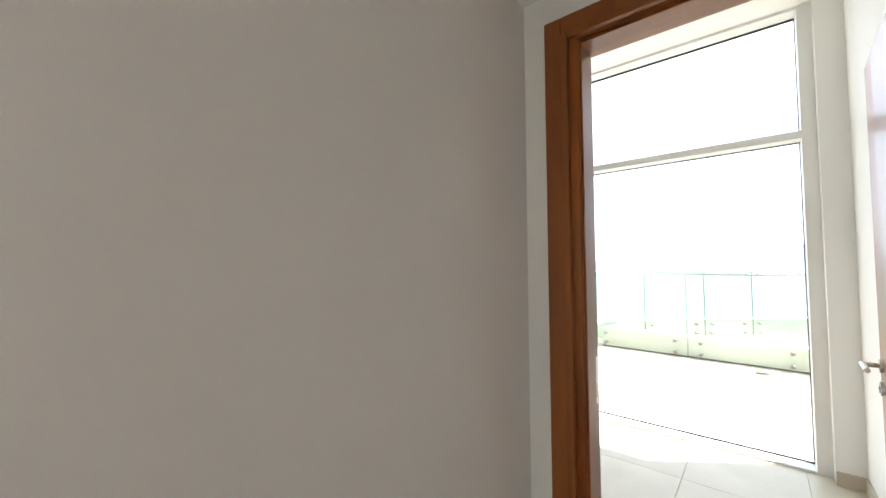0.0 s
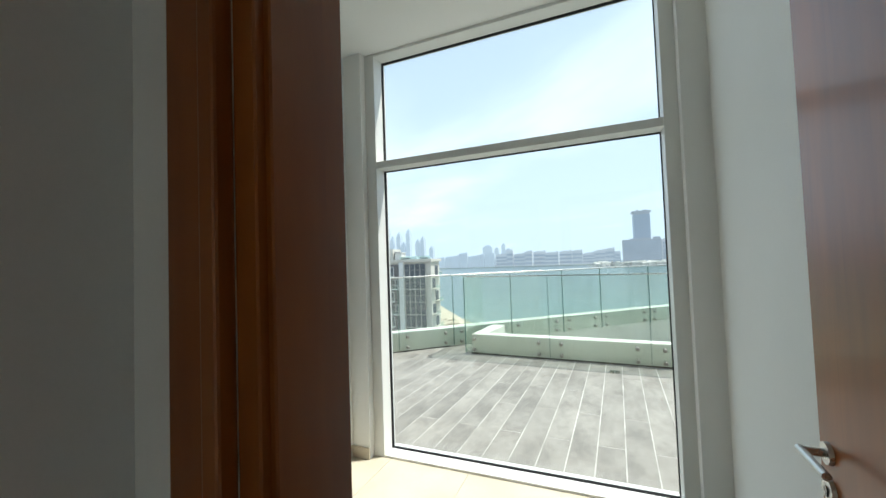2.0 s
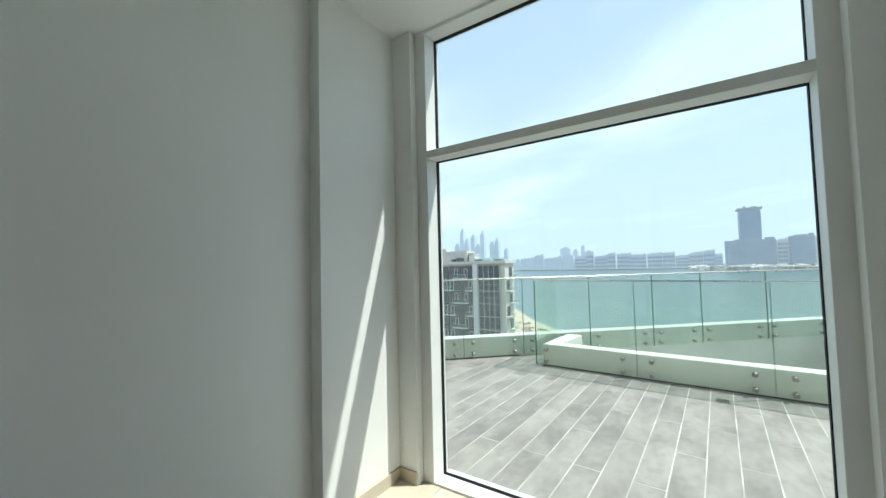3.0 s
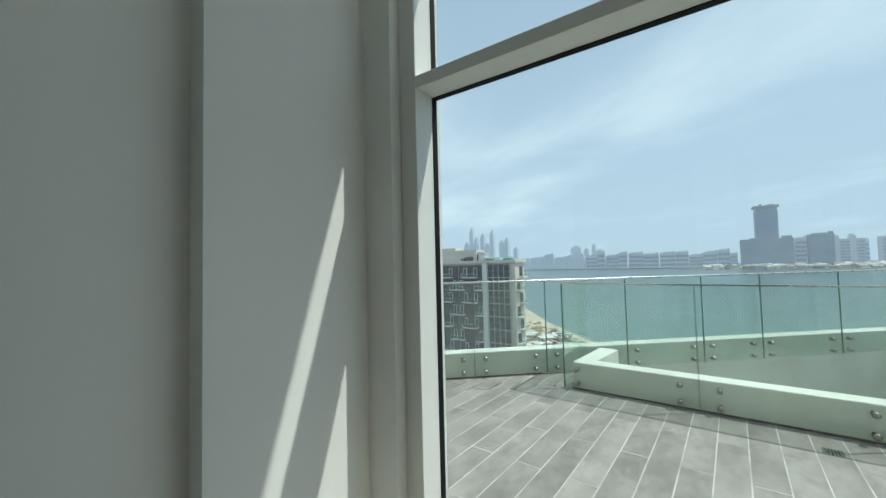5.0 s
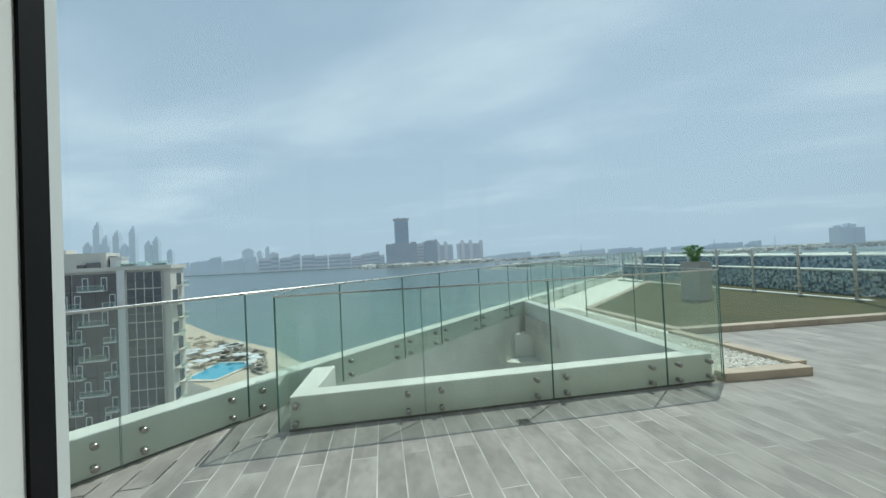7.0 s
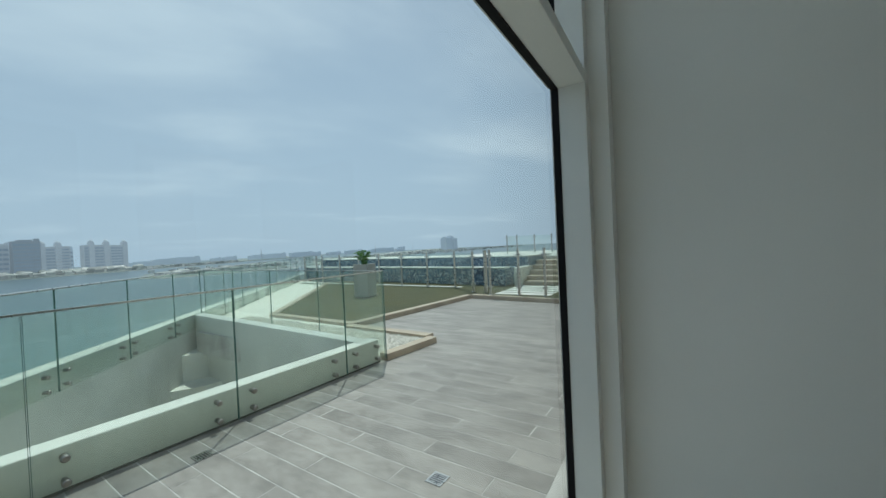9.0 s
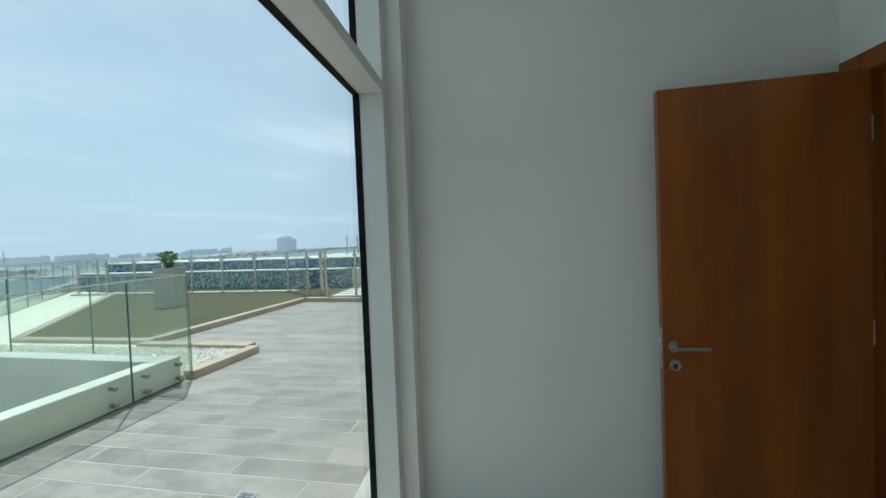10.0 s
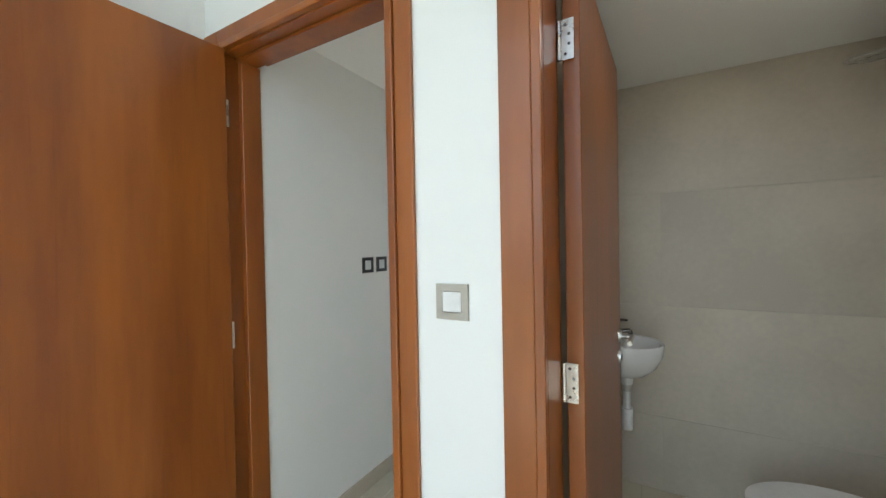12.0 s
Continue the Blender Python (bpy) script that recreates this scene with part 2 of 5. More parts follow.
M_FARWIN = mat("haze_glow_window_glass", (0.31, 0.36, 0.43), (0.27, 0.32, 0.39), rough=0.4, scale=0.02)
M_VILLA = mat("haze_glow_villa_walls", (0.52, 0.50, 0.46), (0.22, 0.24, 0.21), rough=0.9, scale=0.02, fine=0.15, pieces=0.45, islands=True)
M_BLDG = mat("pale_apartment_render", (0.66, 0.63, 0.57), (0.58, 0.55, 0.49), rough=0.85, scale=0.2, fine=2)
M_BLDGDARK = mat("haze_glow_charcoal_panel", (0.115, 0.105, 0.105), (0.085, 0.080, 0.082), rough=0.5, scale=0.3, fine=2)
M_BLDGGLASS = mat("haze_glow_dark_glass", (0.070, 0.078, 0.088), (0.045, 0.052, 0.062), rough=0.10, scale=0.2, pieces=0.2)
M_POT = mat("grey_planter_coating", (0.44, 0.43, 0.39), (0.38, 0.37, 0.34), rough=0.7, scale=3, fine=40)
M_WHITE = mat("white_metal_paint", (0.72, 0.72, 0.70), rough=0.5)
M_POOLW = mat("pool_water", (0.06, 0.42, 0.58), (0.05, 0.36, 0.52), rough=0.1, scale=0.2, fine=1.5)
M_LOUNGE = mat("lounger_fabric", (0.40, 0.36, 0.31), (0.22, 0.19, 0.16), rough=0.9, scale=0.3, fine=2, pieces=0.35, islands=True)
M_THATCH = mat("thatch_shade", (0.30, 0.24, 0.17), (0.20, 0.16, 0.11), rough=0.95, scale=1, fine=8, pieces=0.2)


def pores(material, depth=0.45):
    """Sparse dark pore lines along the grain of a veneer."""
    n, l = material.node_tree.nodes, material.node_tree.links
    p = n["Principled BSDF"]
    source = p.inputs["Base Color"].links[0].from_socket
    co, mp, nz, rm, mx = n.new("ShaderNodeTexCoord"), n.new("ShaderNodeMapping"), n.new("ShaderNodeTexNoise"), n.new("ShaderNodeMapRange"), n.new("ShaderNodeMix")
    mp.inputs["Scale"].default_value = (42, 42, 1.1)
    l.new(co.outputs["Object"], mp.inputs["Vector"])
    nz.inputs["Scale"].default_value, nz.inputs["Detail"].default_value = 1.0, 3
    l.new(mp.outputs["Vector"], nz.inputs["Vector"])
    rm.inputs["From Min"].default_value, rm.inputs["From Max"].default_value, rm.inputs["To Max"].default_value = 0.63, 0.72, depth
    l.new(nz.outputs["Fac"], rm.inputs["Value"])
    mx.data_type, mx.blend_type = "RGBA", "MULTIPLY"
    mx.inputs["B"].default_value = (0.25, 0.16, 0.12, 1)
    l.new(rm.outputs["Result"], mx.inputs["Factor"])
    l.new(source, mx.inputs["A"])
    l.new(mx.outputs["Result"], p.inputs["Base Color"])


pores(M_WOOD, 0.22)


def haze_glow(material, colour, strength):
    """Emission put into a far material to imitate the haze in front of it."""
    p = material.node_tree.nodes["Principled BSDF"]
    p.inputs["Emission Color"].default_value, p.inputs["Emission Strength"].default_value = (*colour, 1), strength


# far buildings and sand glow faintly, standing in for haze
haze_glow(M_FAR1, (0.60, 0.66, 0.74), 0.22)
haze_glow(M_FARWIN, (0.58, 0.66, 0.76), 0.20)
haze_glow(M_FAR2, (0.62, 0.70, 0.80), 0.36)
haze_glow(M_FARSAND, (0.62, 0.68, 0.74), 0.14)
haze_glow(M_FAR3, (0.62, 0.68, 0.76), 0.38)
haze_glow(M_TOWER, (0.55, 0.64, 0.76), 0.26)
# slight emission lifts the neighbouring block's dark surfaces, as haze would
haze_glow(M_BLDGDARK, (0.62, 0.68, 0.74), 0.03)
haze_glow(M_BLDGGLASS, (0.62, 0.68, 0.74), 0.05)
# villas and islands emit bluish light in place of real haze
haze_glow(M_VILLA, (0.62, 0.68, 0.74), 0.16)
haze_glow(M_ISLE, (0.60, 0.72, 0.80), 0.16)


def shallows(material, colour, near, far):
    """Paler, greener water over the sand close inshore, fading out with the depth."""
    n, l = material.node_tree.nodes, material.node_tree.links
    p = n["Principled BSDF"]
    deep = p.inputs["Base Color"].links[0].from_socket
    co, size, rng, mx = n.new("ShaderNodeTexCoord"), n.new("ShaderNodeVectorMath"), n.new("ShaderNodeMapRange"), n.new("ShaderNodeMix")
    size.operation = "LENGTH"
    l.new(co.outputs["Object"], size.inputs[0])
    rng.interpolation_type = "SMOOTHSTEP"
    rng.inputs["From Min"].default_value, rng.inputs["From Max"].default_value = near, far
    rng.inputs["To Min"].default_value, rng.inputs["To Max"].default_value = 1.0, 0.0
    l.new(size.outputs["Value"], rng.inputs["Value"])
    mx.data_type = "RGBA"
    mx.inputs["B"].default_value = (*colour, 1)
    l.new(rng.outputs["Result"], mx.inputs["Factor"])
    l.new(deep, mx.inputs["A"])
    l.new(mx.outputs["Result"], p.inputs["Base Color"])


shallows(M_SEA, (0.108, 0.180, 0.170), 150.0, 700.0)


def mosaic(name):
    """Small square pool tiles in mixed blues with pale joints."""
    m = bpy.data.materials.new(name)
    m.use_nodes = True
    n, l = m.node_tree.nodes, m.node_tree.links
    p = n["Principled BSDF"]
    co, sc, fl, wh, ramp = n.new("ShaderNodeTexCoord"), n.new("ShaderNodeVectorMath"), n.new("ShaderNodeVectorMath"), n.new("ShaderNodeTexWhiteNoise"), n.new("ShaderNodeValToRGB")
    sc.operation, fl.operation = "MULTIPLY", "FLOOR"
    sc.inputs[1].default_value = (18, 18, 18)
    l.new(co.outputs["Object"], sc.inputs[0])
    l.new(sc.outputs["Vector"], fl.inputs[0])
    l.new(fl.outputs["Vector"], wh.inputs["Vector"])
    ramp.color_ramp.interpolation = "CONSTANT"
    for k, (at, c) in enumerate(((0.0, (0.02, 0.04, 0.08)), (0.22, (0.09, 0.16, 0.24)), (0.45, (0.20, 0.29, 0.37)), (0.70, (0.40, 0.47, 0.51)))):
        e = ramp.color_ramp.elements[k] if k < 2 else ramp.color_ramp.elements.new(at)
        e.position, e.color = at, (*c, 1)
    l.new(wh.outputs["Value"], ramp.inputs["Fac"])
    l.new(ramp.outputs["Color"], p.inputs["Base Color"])
    p.inputs["Roughness"].default_value = 0.25
    return m


M_MOSAIC = mosaic("blue_pool_mosaic")


# ---- mesh helpers ----
def box(bm, x0, y0, z0, x1, y1, z1, m=None):
    made = bmesh.ops.create_cube(bm, size=1.0)["verts"]
    for v in made:
        v.co = Vector(((x0 + x1) / 2 + v.co.x * (x1 - x0), (y0 + y1) / 2 + v.co.y * (y1 - y0), (z0 + z1) / 2 + v.co.z * (z1 - z0)))
        if m:
            v.co = m @ v.co
    return made


def boxes(*rows):
    bm = bmesh.new()
    for r in rows:
        box(bm, *r)
    return bm


def rounded(bm, width=0.003, segments=2):
    bmesh.ops.bevel(bm, geom=list(bm.edges), offset=width, segments=segments, affect="EDGES", profile=0.5, clamp_overlap=True)
    return bm


def cyl(bm, a, b, r0, r1=None, seg=16):
    """A capped round bar from a to b."""
    a, b = Vector(a), Vector(b)
    r1 = r0 if r1 is None else r1
    turn = (b - a).to_track_quat("Z", "Y").to_matrix().to_4x4()
    bmesh.ops.create_cone(bm, cap_ends=True, segments=seg, radius1=r0, radius2=r1, depth=(b - a).length, matrix=Matrix.Translation((a + b) / 2) @ turn)
    return bm


def prism(bm, pts, z0, z1):
    """An upright solid over a plan outline."""
    lo = [bm.verts.new((x, y, z0)) for x, y in pts]
    hi = [bm.verts.new((x, y, z1)) for x, y in pts]
    bm.faces.new(hi)
    bm.faces.new(lo[::-1])
    for i in range(len(pts)):
        j = (i + 1) % len(pts)
        bm.faces.new((lo[i], lo[j], hi[j], hi[i]))
    bmesh.ops.recalc_face_normals(bm, faces=bm.faces[:])
    return bm


def lathe(bm, profile, centre=(0, 0, 0), sx=1.0, sy=1.0, seg=28):
    """A turned shape from (radius, height) pairs."""
    rings = []
    for r, z in profile:
        rings.append([bm.verts.new((centre[0] + sx * r * math.cos(2 * math.pi * k / seg), centre[1] + sy * r * math.sin(2 * math.pi * k / seg), centre[2] + z)) for k in range(seg)])
    for a, b in zip(rings, rings[1:]):
        for k in range(seg):
            bm.faces.new((a[k], a[(k + 1) % seg], b[(k + 1) % seg], b[k]))
    bm.faces.new(rings[0][::-1])
    bm.faces.new(rings[-1])
    bmesh.ops.recalc_face_normals(bm, faces=bm.faces[:])
    return bm


def link(name, bm, material, smooth=False):
    me = bpy.data.meshes.new(name)
    bm.to_mesh(me)
    bm.free()
    me.materials.append(material)
    if smooth:
        for f in me.polygons:
            f.use_smooth = True
        me.set_sharp_from_angle(angle=radians(40))
    return new(name, me)


def part(name, bm, material, parent, label="", smooth=False):
    ob = link(name, bm, material, smooth)
    ob.parent = parent
    if label:
        ob["label"] = label
    return ob


def solo(name, bm, material, label, category, kind="", group="", smooth=False):
    return tagged(link(name, bm, material, smooth), label, category, group, kind)


def thing(name, label, category, m=None, group="", kind=""):
    ob = tagged(new(name), label, category, group, kind)
    if m:
        ob.matrix_basis = m
    return ob


# ---- the room's shell ----
CEIL = 3.057
XR, XL, XC = 2.12, -0.33, -0.24
DW0, DW1 = -2.287, -2.15
CX0, CX1, CCEIL = 1.037, 1.985, 2.285
BX0, BX1, BY, BCEIL = -0.40, 0.93, -3.62, 2.19
DOOR_L, DOOR_R, DOOR_T = 1.200, 2.028, 2.12
BATH_L, BATH_R = 0.015, 0.820
solo("wall_right", boxes((XR, DW1, -0.15, XR + 0.2, 0.0, 3.3)), M_WALL, "smooth white painted wall beside the tall window", "wall", "structure")
solo("wall_left", boxes((XL - 0.2, DW1, -0.15, XL, -0.818, 3.3)), M_WALL, "smooth white painted room wall", "wall", "structure")
solo("wall_left_pilaster", boxes((XL - 0.2, -0.818, -0.15, XC, 0.0, 3.3)), M_WALL, "shallow white painted pilaster next to the window", "wall", "structure")
solo("wall_door", boxes(
    (XL - 0.2, DW0, -0.15, BATH_L, DW1, 3.3), (BATH_L, DW0, DOOR_T, BATH_R, DW1, 3.3), (BATH_R, DW0, -0.15, DOOR_L, DW1, 3.3),
    (DOOR_L, DW0, DOOR_T, DOOR_R, DW1, 3.3), (DOOR_R, DW0, -0.15, XR + 0.2, DW1, 3.3)), M_WALL, "white painted wall holding two doorways", "wall", "structure")
solo("wall_window", boxes((XC, -0.185, -0.15, -0.085, 0.0, 3.3), (1.987, -0.204, -0.15, XR, 0.0, 3.3), (-0.085, -0.12, 3.10, 1.987, 0.0, 3.3)), M_WALL, "white painted piers framing the tall window", "wall", "structure")
solo("wall_facade", boxes((-7.0, 0.0, -0.6, -0.022, 0.055, 3.6), (1.945, 0.0, -0.6, 16, 0.03, 3.6), (-0.022, 0.0, 3.075, 1.945, 0.055, 3.6)), M_FACADE, "cream rendered outer facade wall", "wall", "structure")
solo("ceiling", boxes((XL - 0.2, DW1, CEIL, XR + 0.2, -0.12, 3.3)), M_CEIL, "plain white painted room ceiling", "ceiling", "structure")
solo("roof_slab", boxes((XL - 0.4, -6.4, 3.3, XR + 0.4, 0.13, 3.6)), M_FACADE, "flat concrete roof slab over the flat", "roof", "structure")
solo("floor", boxes((XL - 0.2, DW1, -0.15, XR + 0.2, -0.125, -0.006), (-0.5, -6.2, -0.15, 2.6, DW1, -0.006)), M_GROUT, "grey grout bed beneath beige floor tiles", "floor", "structure")
floor_ob = bpy.data.objects["floor"]

# corridor
solo("wall_corridor_left", boxes((BX1, -6.2, -0.15, CX0, DW0, 2.5)), M_WALL, "white painted corridor side wall", "wall", "structure")
# the opening from y -6.1 to -5.2 is invented for the corridor's added lamp
solo("wall_corridor_right", boxes((CX1, -3.37, -0.15, CX1 + 0.15, DW0, 2.5), (CX1, -4.22, 2.12, CX1 + 0.15, -3.37, 2.5), (CX1, -5.2, -0.15, CX1 + 0.15, -4.22, 2.5), (CX1, -6.1, -0.15, CX1 + 0.15, -5.2, 0.2), (CX1, -6.1, 2.2, CX1 + 0.15, -5.2, 2.5), (CX1, -6.2, -0.15, CX1 + 0.15, -6.1, 2.5)), M_WALL, "white painted corridor wall with a further doorway", "wall", "structure")
solo("wall_corridor_end", boxes((CX0, -6.35, -0.15, CX1, -6.2, 2.5)), M_WALL, "white painted end wall of the corridor", "wall", "structure")
solo("ceiling_corridor", boxes((CX0, -6.2, CCEIL, CX1, DW0, 2.5)), M_CEIL, "lowered white corridor ceiling", "ceiling", "structure")

# bathroom shell behind its tiles
solo("wall_bath_back", boxes((BX0 - 0.15, BY - 0.15, -0.15, BX1, BY - 0.010, 2.5)), M_BATHGROUT, "tiled back wall of the small bathroom", "wall", "structure")
solo("wall_bath_side", boxes((BX0 - 0.15, BY - 0.01, -0.15, BX0 - 0.010, DW0, 2.5)), M_BATHGROUT, "tiled side wall of the small bathroom", "wall", "structure")
solo("wall_bath_inner", boxes((BX1 - 0.012, BY - 0.01, -0.006, BX1 - 0.0005, DW0, BCEIL)), M_BATHTILE, "taupe tiled wall behind the bathroom door", "wall", "structure")
solo("ceiling_bath", boxes((BX0 - 0.01, BY - 0.01, BCEIL, BX1, DW0, 2.4)), M_CEIL, "white painted bathroom ceiling", "ceiling", "structure")

# skirting
sk_h, sk_t = 0.082, 0.013
solo("baseboard", rounded(boxes(
    (XL, DW1, -0.004, XL + sk_t, -0.818 - sk_t, sk_h), (XL, -0.818 - sk_t, -0.004, XC + sk_t, -0.818, sk_h), (XC, -0.818, -0.004, XC + sk_t, -0.185 - sk_t, sk_h),
    (XC, -0.185 - sk_t, -0.004, -0.085, -0.185, sk_h), (1.987, -0.204 - sk_t, -0.004, XR, -0.204, sk_h), (XR - sk_t, DW1 + 0.02, -0.004, XR, -0.204 - sk_t, sk_h),
    (0.895, DW1, -0.004, 1.128, DW1 + sk_t, sk_h)), 0.002, 1), M_BASE, "low beige tile skirting along the room walls", "skirting", "structure")
solo("baseboard_corridor", rounded(boxes((CX1 - sk_t, -3.29, -0.004, CX1, DW0, sk_h), (CX0, -6.2, -0.004, CX0 + sk_t, DW0, sk_h), (CX1 - sk_t, -5.2, -0.004, CX1, -4.29, sk_h)), 0.002, 1), M_BASE, "low beige tile skirting along the corridor", "skirting", "structure")

# ---- the tall window ----
FY = -0.128
WL, WR, WB, WT, TB, TT = 0.0, 1.912, 0.016, 3.036, 2.164, 2.216
win = thing("window_1", "tall fixed window with off-white metal frame", "window", kind="structure")
for name, r in (("window_frame", (WL - 0.085, FY, -0.10, WL, 0.0, 3.14)), ("window_frame", (WR, FY, -0.10, WR + 0.078, 0.0, 3.14)),
                ("window_sill", (WL, FY, -0.10, WR, 0.0, WB)), ("window_frame", (WL, FY, WT, WR, 0.0, 3.14)), ("transom", (WL, FY, TB, WR, 0.0, TT))):
    part(name, rounded(boxes(r), 0.003, 2), M_FRAME, win)
for z0, z1 in ((WB, TB), (TT, WT)):
    g = 0.0035
    part("gasket", boxes((WL, -0.014, z0, WL + g, 0.016, z1), (WR - g, -0.014, z0, WR, 0.016, z1), (WL + g, -0.014, z0, WR - g, 0.016, z0 + g), (WL + g, -0.014, z1 - g, WR - g, 0.016, z1)), M_GASKET, win, "black rubber glazing gasket")
    bm = bmesh.new()
    bm.faces.new([bm.verts.new(v) for v in ((WL, 0.014, z0), (WR, 0.014, z0), (WR, 0.014, z1), (WL, 0.014, z1))])
    part("pane", bm, M_PANE, win, "lightly tinted window glass").visible_shadow = False
part("outer_frame", boxes((WL - 0.02, 0.004, -0.1, WL - 0.002, 0.04, 3.08), (WR + 0.002, 0.004, -0.1, WR + 0.02, 0.02, 3.08), (WL, 0.004, -0.1, WR, 0.06, WB + 0.002), (WL, 0.004, WT, WR, 0.03, 3.08), (WL, 0.008, TB + 0.01, WR, 0.03, TT - 0.01)), M_FRAME, win)


# ---- doors ----
def lever(parent, at, side, tip):
    """Lever handle on a round rose, with a round key escutcheon below: at = rose centre on the face, side = outward, tip = way of the lever."""
    at, side, tip = Vector(at), Vector(side), Vector(tip)
    bm = bmesh.new()
    cyl(bm, at, at + side * 0.009, 0.026, 0.025, 24)
    rose = part("rose", bm, M_STEEL, parent, "brushed steel rose", True)
    bm = bmesh.new()
    cyl(bm, at + side * 0.008, at + side * 0.055, 0.0095, None, 16)
    cyl(bm, at + side * 0.050 - tip * 0.010, at + side * 0.050 + tip * 0.122, 0.0095, 0.0090, 16)
    part("lever_handle", bm, M_STEEL, rose, "brushed steel lever", True)
    key = at - Vector((0, 0, 0.084))
    bm = bmesh.new()
    cyl(bm, key, key + side * 0.009, 0.026, 0.025, 24)
    esc = part("key_escutcheon", bm, M_STEEL, parent, "round steel key escutcheon", True)
    bm = bmesh.new()
    cyl(bm, key + side * 0.008, key + side * 0.012, 0.0085, None, 16)
    cyl(bm, key + side * 0.008 - Vector((0, 0, 0.012)), key + side * 0.0115 - Vector((0, 0, 0.012)), 0.005, None, 10)
    part("lock_cylinder", bm, M_STEEL_DARK, esc, "dark lock cylinder", True)


def hinge(parent, at, along, out, height=0.10, width=0.030):
    """A butt hinge: knuckle at the pin, one leaf plate lying along the given way."""
    at, along, out = Vector(at), Vector(along).normalized(), Vector(out).normalized()
    bm = bmesh.new()
    for k in range(5):
        cyl(bm, at + Vector((0, 0, -height / 2 + k * height / 5 + 0.0006)), at + Vector((0, 0, -height / 2 + (k + 1) * height / 5 - 0.0006)), 0.0065, None, 12)
    knuckle = part("hinge", bm, M_STEEL, parent, "bright steel butt hinge", True)
    side = Matrix((along, out, (0, 0, 1))).transposed().to_4x4()
    side.translation = at
    bm = bmesh.new()
    box(bm, 0.003, -0.0012, -height / 2, 0.003 + width, 0.0012, height / 2, side)
    part("hinge_plate", bm, M_STEEL, knuckle)
    for k, dx in ((-0.036, 0.012), (-0.012, 0.021), (0.012, 0.021), (0.036, 0.012)):
        bm = bmesh.new()
        c = at + along * (dx + 0.003) + Vector((0, 0, k))
        cyl(bm, c, c + out * 0.0018, 0.0040, None, 10)
        part("screw", bm, M_STEEL_DARK, knuckle)


def door_case(name, x0, x1, top, label, room_y=DW1, far_y=DW0, hinge_at_high_x=True):
    """Lining, stop and stepped architraves round an opening from x0 to x1."""
    case = thing(name, label, "door frame", kind="structure")
    t, w, p = 0.030, 0.082, 0.016
    a0, a1 = x0 - 0.055, x1 + 0.055
    for nm, r in (("jamb", (x0, far_y, -0.002, x0 + t, room_y, top)), ("jamb", (x1 - t, far_y, -0.002, x1, room_y, top)), ("head", (x0 + t, far_y, top - t, x1 - t, room_y, top))):
        part(nm, rounded(boxes(r), 0.002, 1), M_WOOD, case)
    return case, t


def architrave(case, side_y, out, lo, hi, top, w, right_w=None, right=True):
    """Flat casing with a raised bead on its inner edge, on one side of the wall."""
    right_w = right_w or w
    d, bead = 0.014 * out, 0.022 * out
    y0, y1 = sorted((side_y, side_y + d))
    b0, b1 = sorted((side_y, side_y + bead))
    for nm, r in (("casing", (lo - w, y0, -0.002, lo - 0.024, y1, top + w)), ("casing", (hi + 0.024, y0, -0.002, hi + right_w, y1, top + w)), ("casing", (lo - 0.024, y0, top + 0.024, hi + 0.024, y1, top + w)),
                  ("casing_bead", (lo - 0.024, b0, -0.002, lo, b1, top + 0.024)), ("casing_bead", (hi, b0, -0.002, hi + 0.024, b1, top + 0.024)), ("casing_bead", (lo, b0, top, hi, b1, top + 0.024))):
        if right or r[0] < hi:
            part(nm, rounded(boxes(r), 0.0035, 2), M_WOOD, case)


# entrance door, standing open against the right wall
OL, OR, OT = 1.213, 1.995, 2.095
case, _ = door_case("door_frame_1", DOOR_L, DOOR_R, DOOR_T, "reddish brown wooden door frame with stepped casing")
architrave(case, DW1, 1, OL, OR, OT, 0.080, 0.115)
architrave(case, DW0, -1, 1.202, 1.960, OT, 0.083, 0.024, False)
part("door_stop", rounded(boxes((1.228, -2.275, 0, 1.238, -2.195, 2.078), (1.976, -2.285, 0, 2.000, -2.205, 2.078), (1.228, -2.275, 2.078, 2.000, -2.195, 2.090)), 0.002, 1), M_WOOD, case)
strike = part("strike_plate", rounded(boxes((1.2285, -2.190, 0.86, 1.2315, -2.162, 1.02)), 0.001, 1), M_STEEL, case, "small steel strike plate")
leaf = thing("door_1", "brown wood veneer door standing open against the wall", "door", pose(1.968, DW1 + 0.012, 0, 0, 0, -2.9))
LW, LT = 0.793, 0.042
part("door_leaf", rounded(boxes((0, 0, 0.008, LT, LW, 2.096)), 0.002, 1), M_WOOD, leaf)
part("latch_plate", boxes((0.009, LW - 0.0005, 0.86, 0.033, LW + 0.0015, 1.04)), M_STEEL, leaf, "steel latch plate on the door edge")
part("latch_bolt", rounded(boxes((0.013, LW + 0.001, 0.965, 0.029, LW + 0.012, 0.993)), 0.003, 1), M_PLASTIC, leaf)
lever(leaf, (0.0, LW - 0.046, 0.957), (-1, 0, 0), (0, -1, 0))
lever(leaf, (LT, LW - 0.046, 0.957), (1, 0, 0), (0, -1, 0))
for z in (0.25, 1.02, 1.86):
    hinge(leaf, (0.012, -0.0065, z), (1, 0, 0), (0, -1, 0))

# bathroom door, opened inwards past a right angle
case, _ = door_case("door_frame_2", BATH_L, BATH_R, DOOR_T, "reddish brown wooden bathroom door frame")
architrave(case, DW1, 1, 0.045, 0.790, OT, 0.082, 0.102)
architrave(case, DW0, -1, 0.045, 0.792, OT, 0.070, 0.024, False)
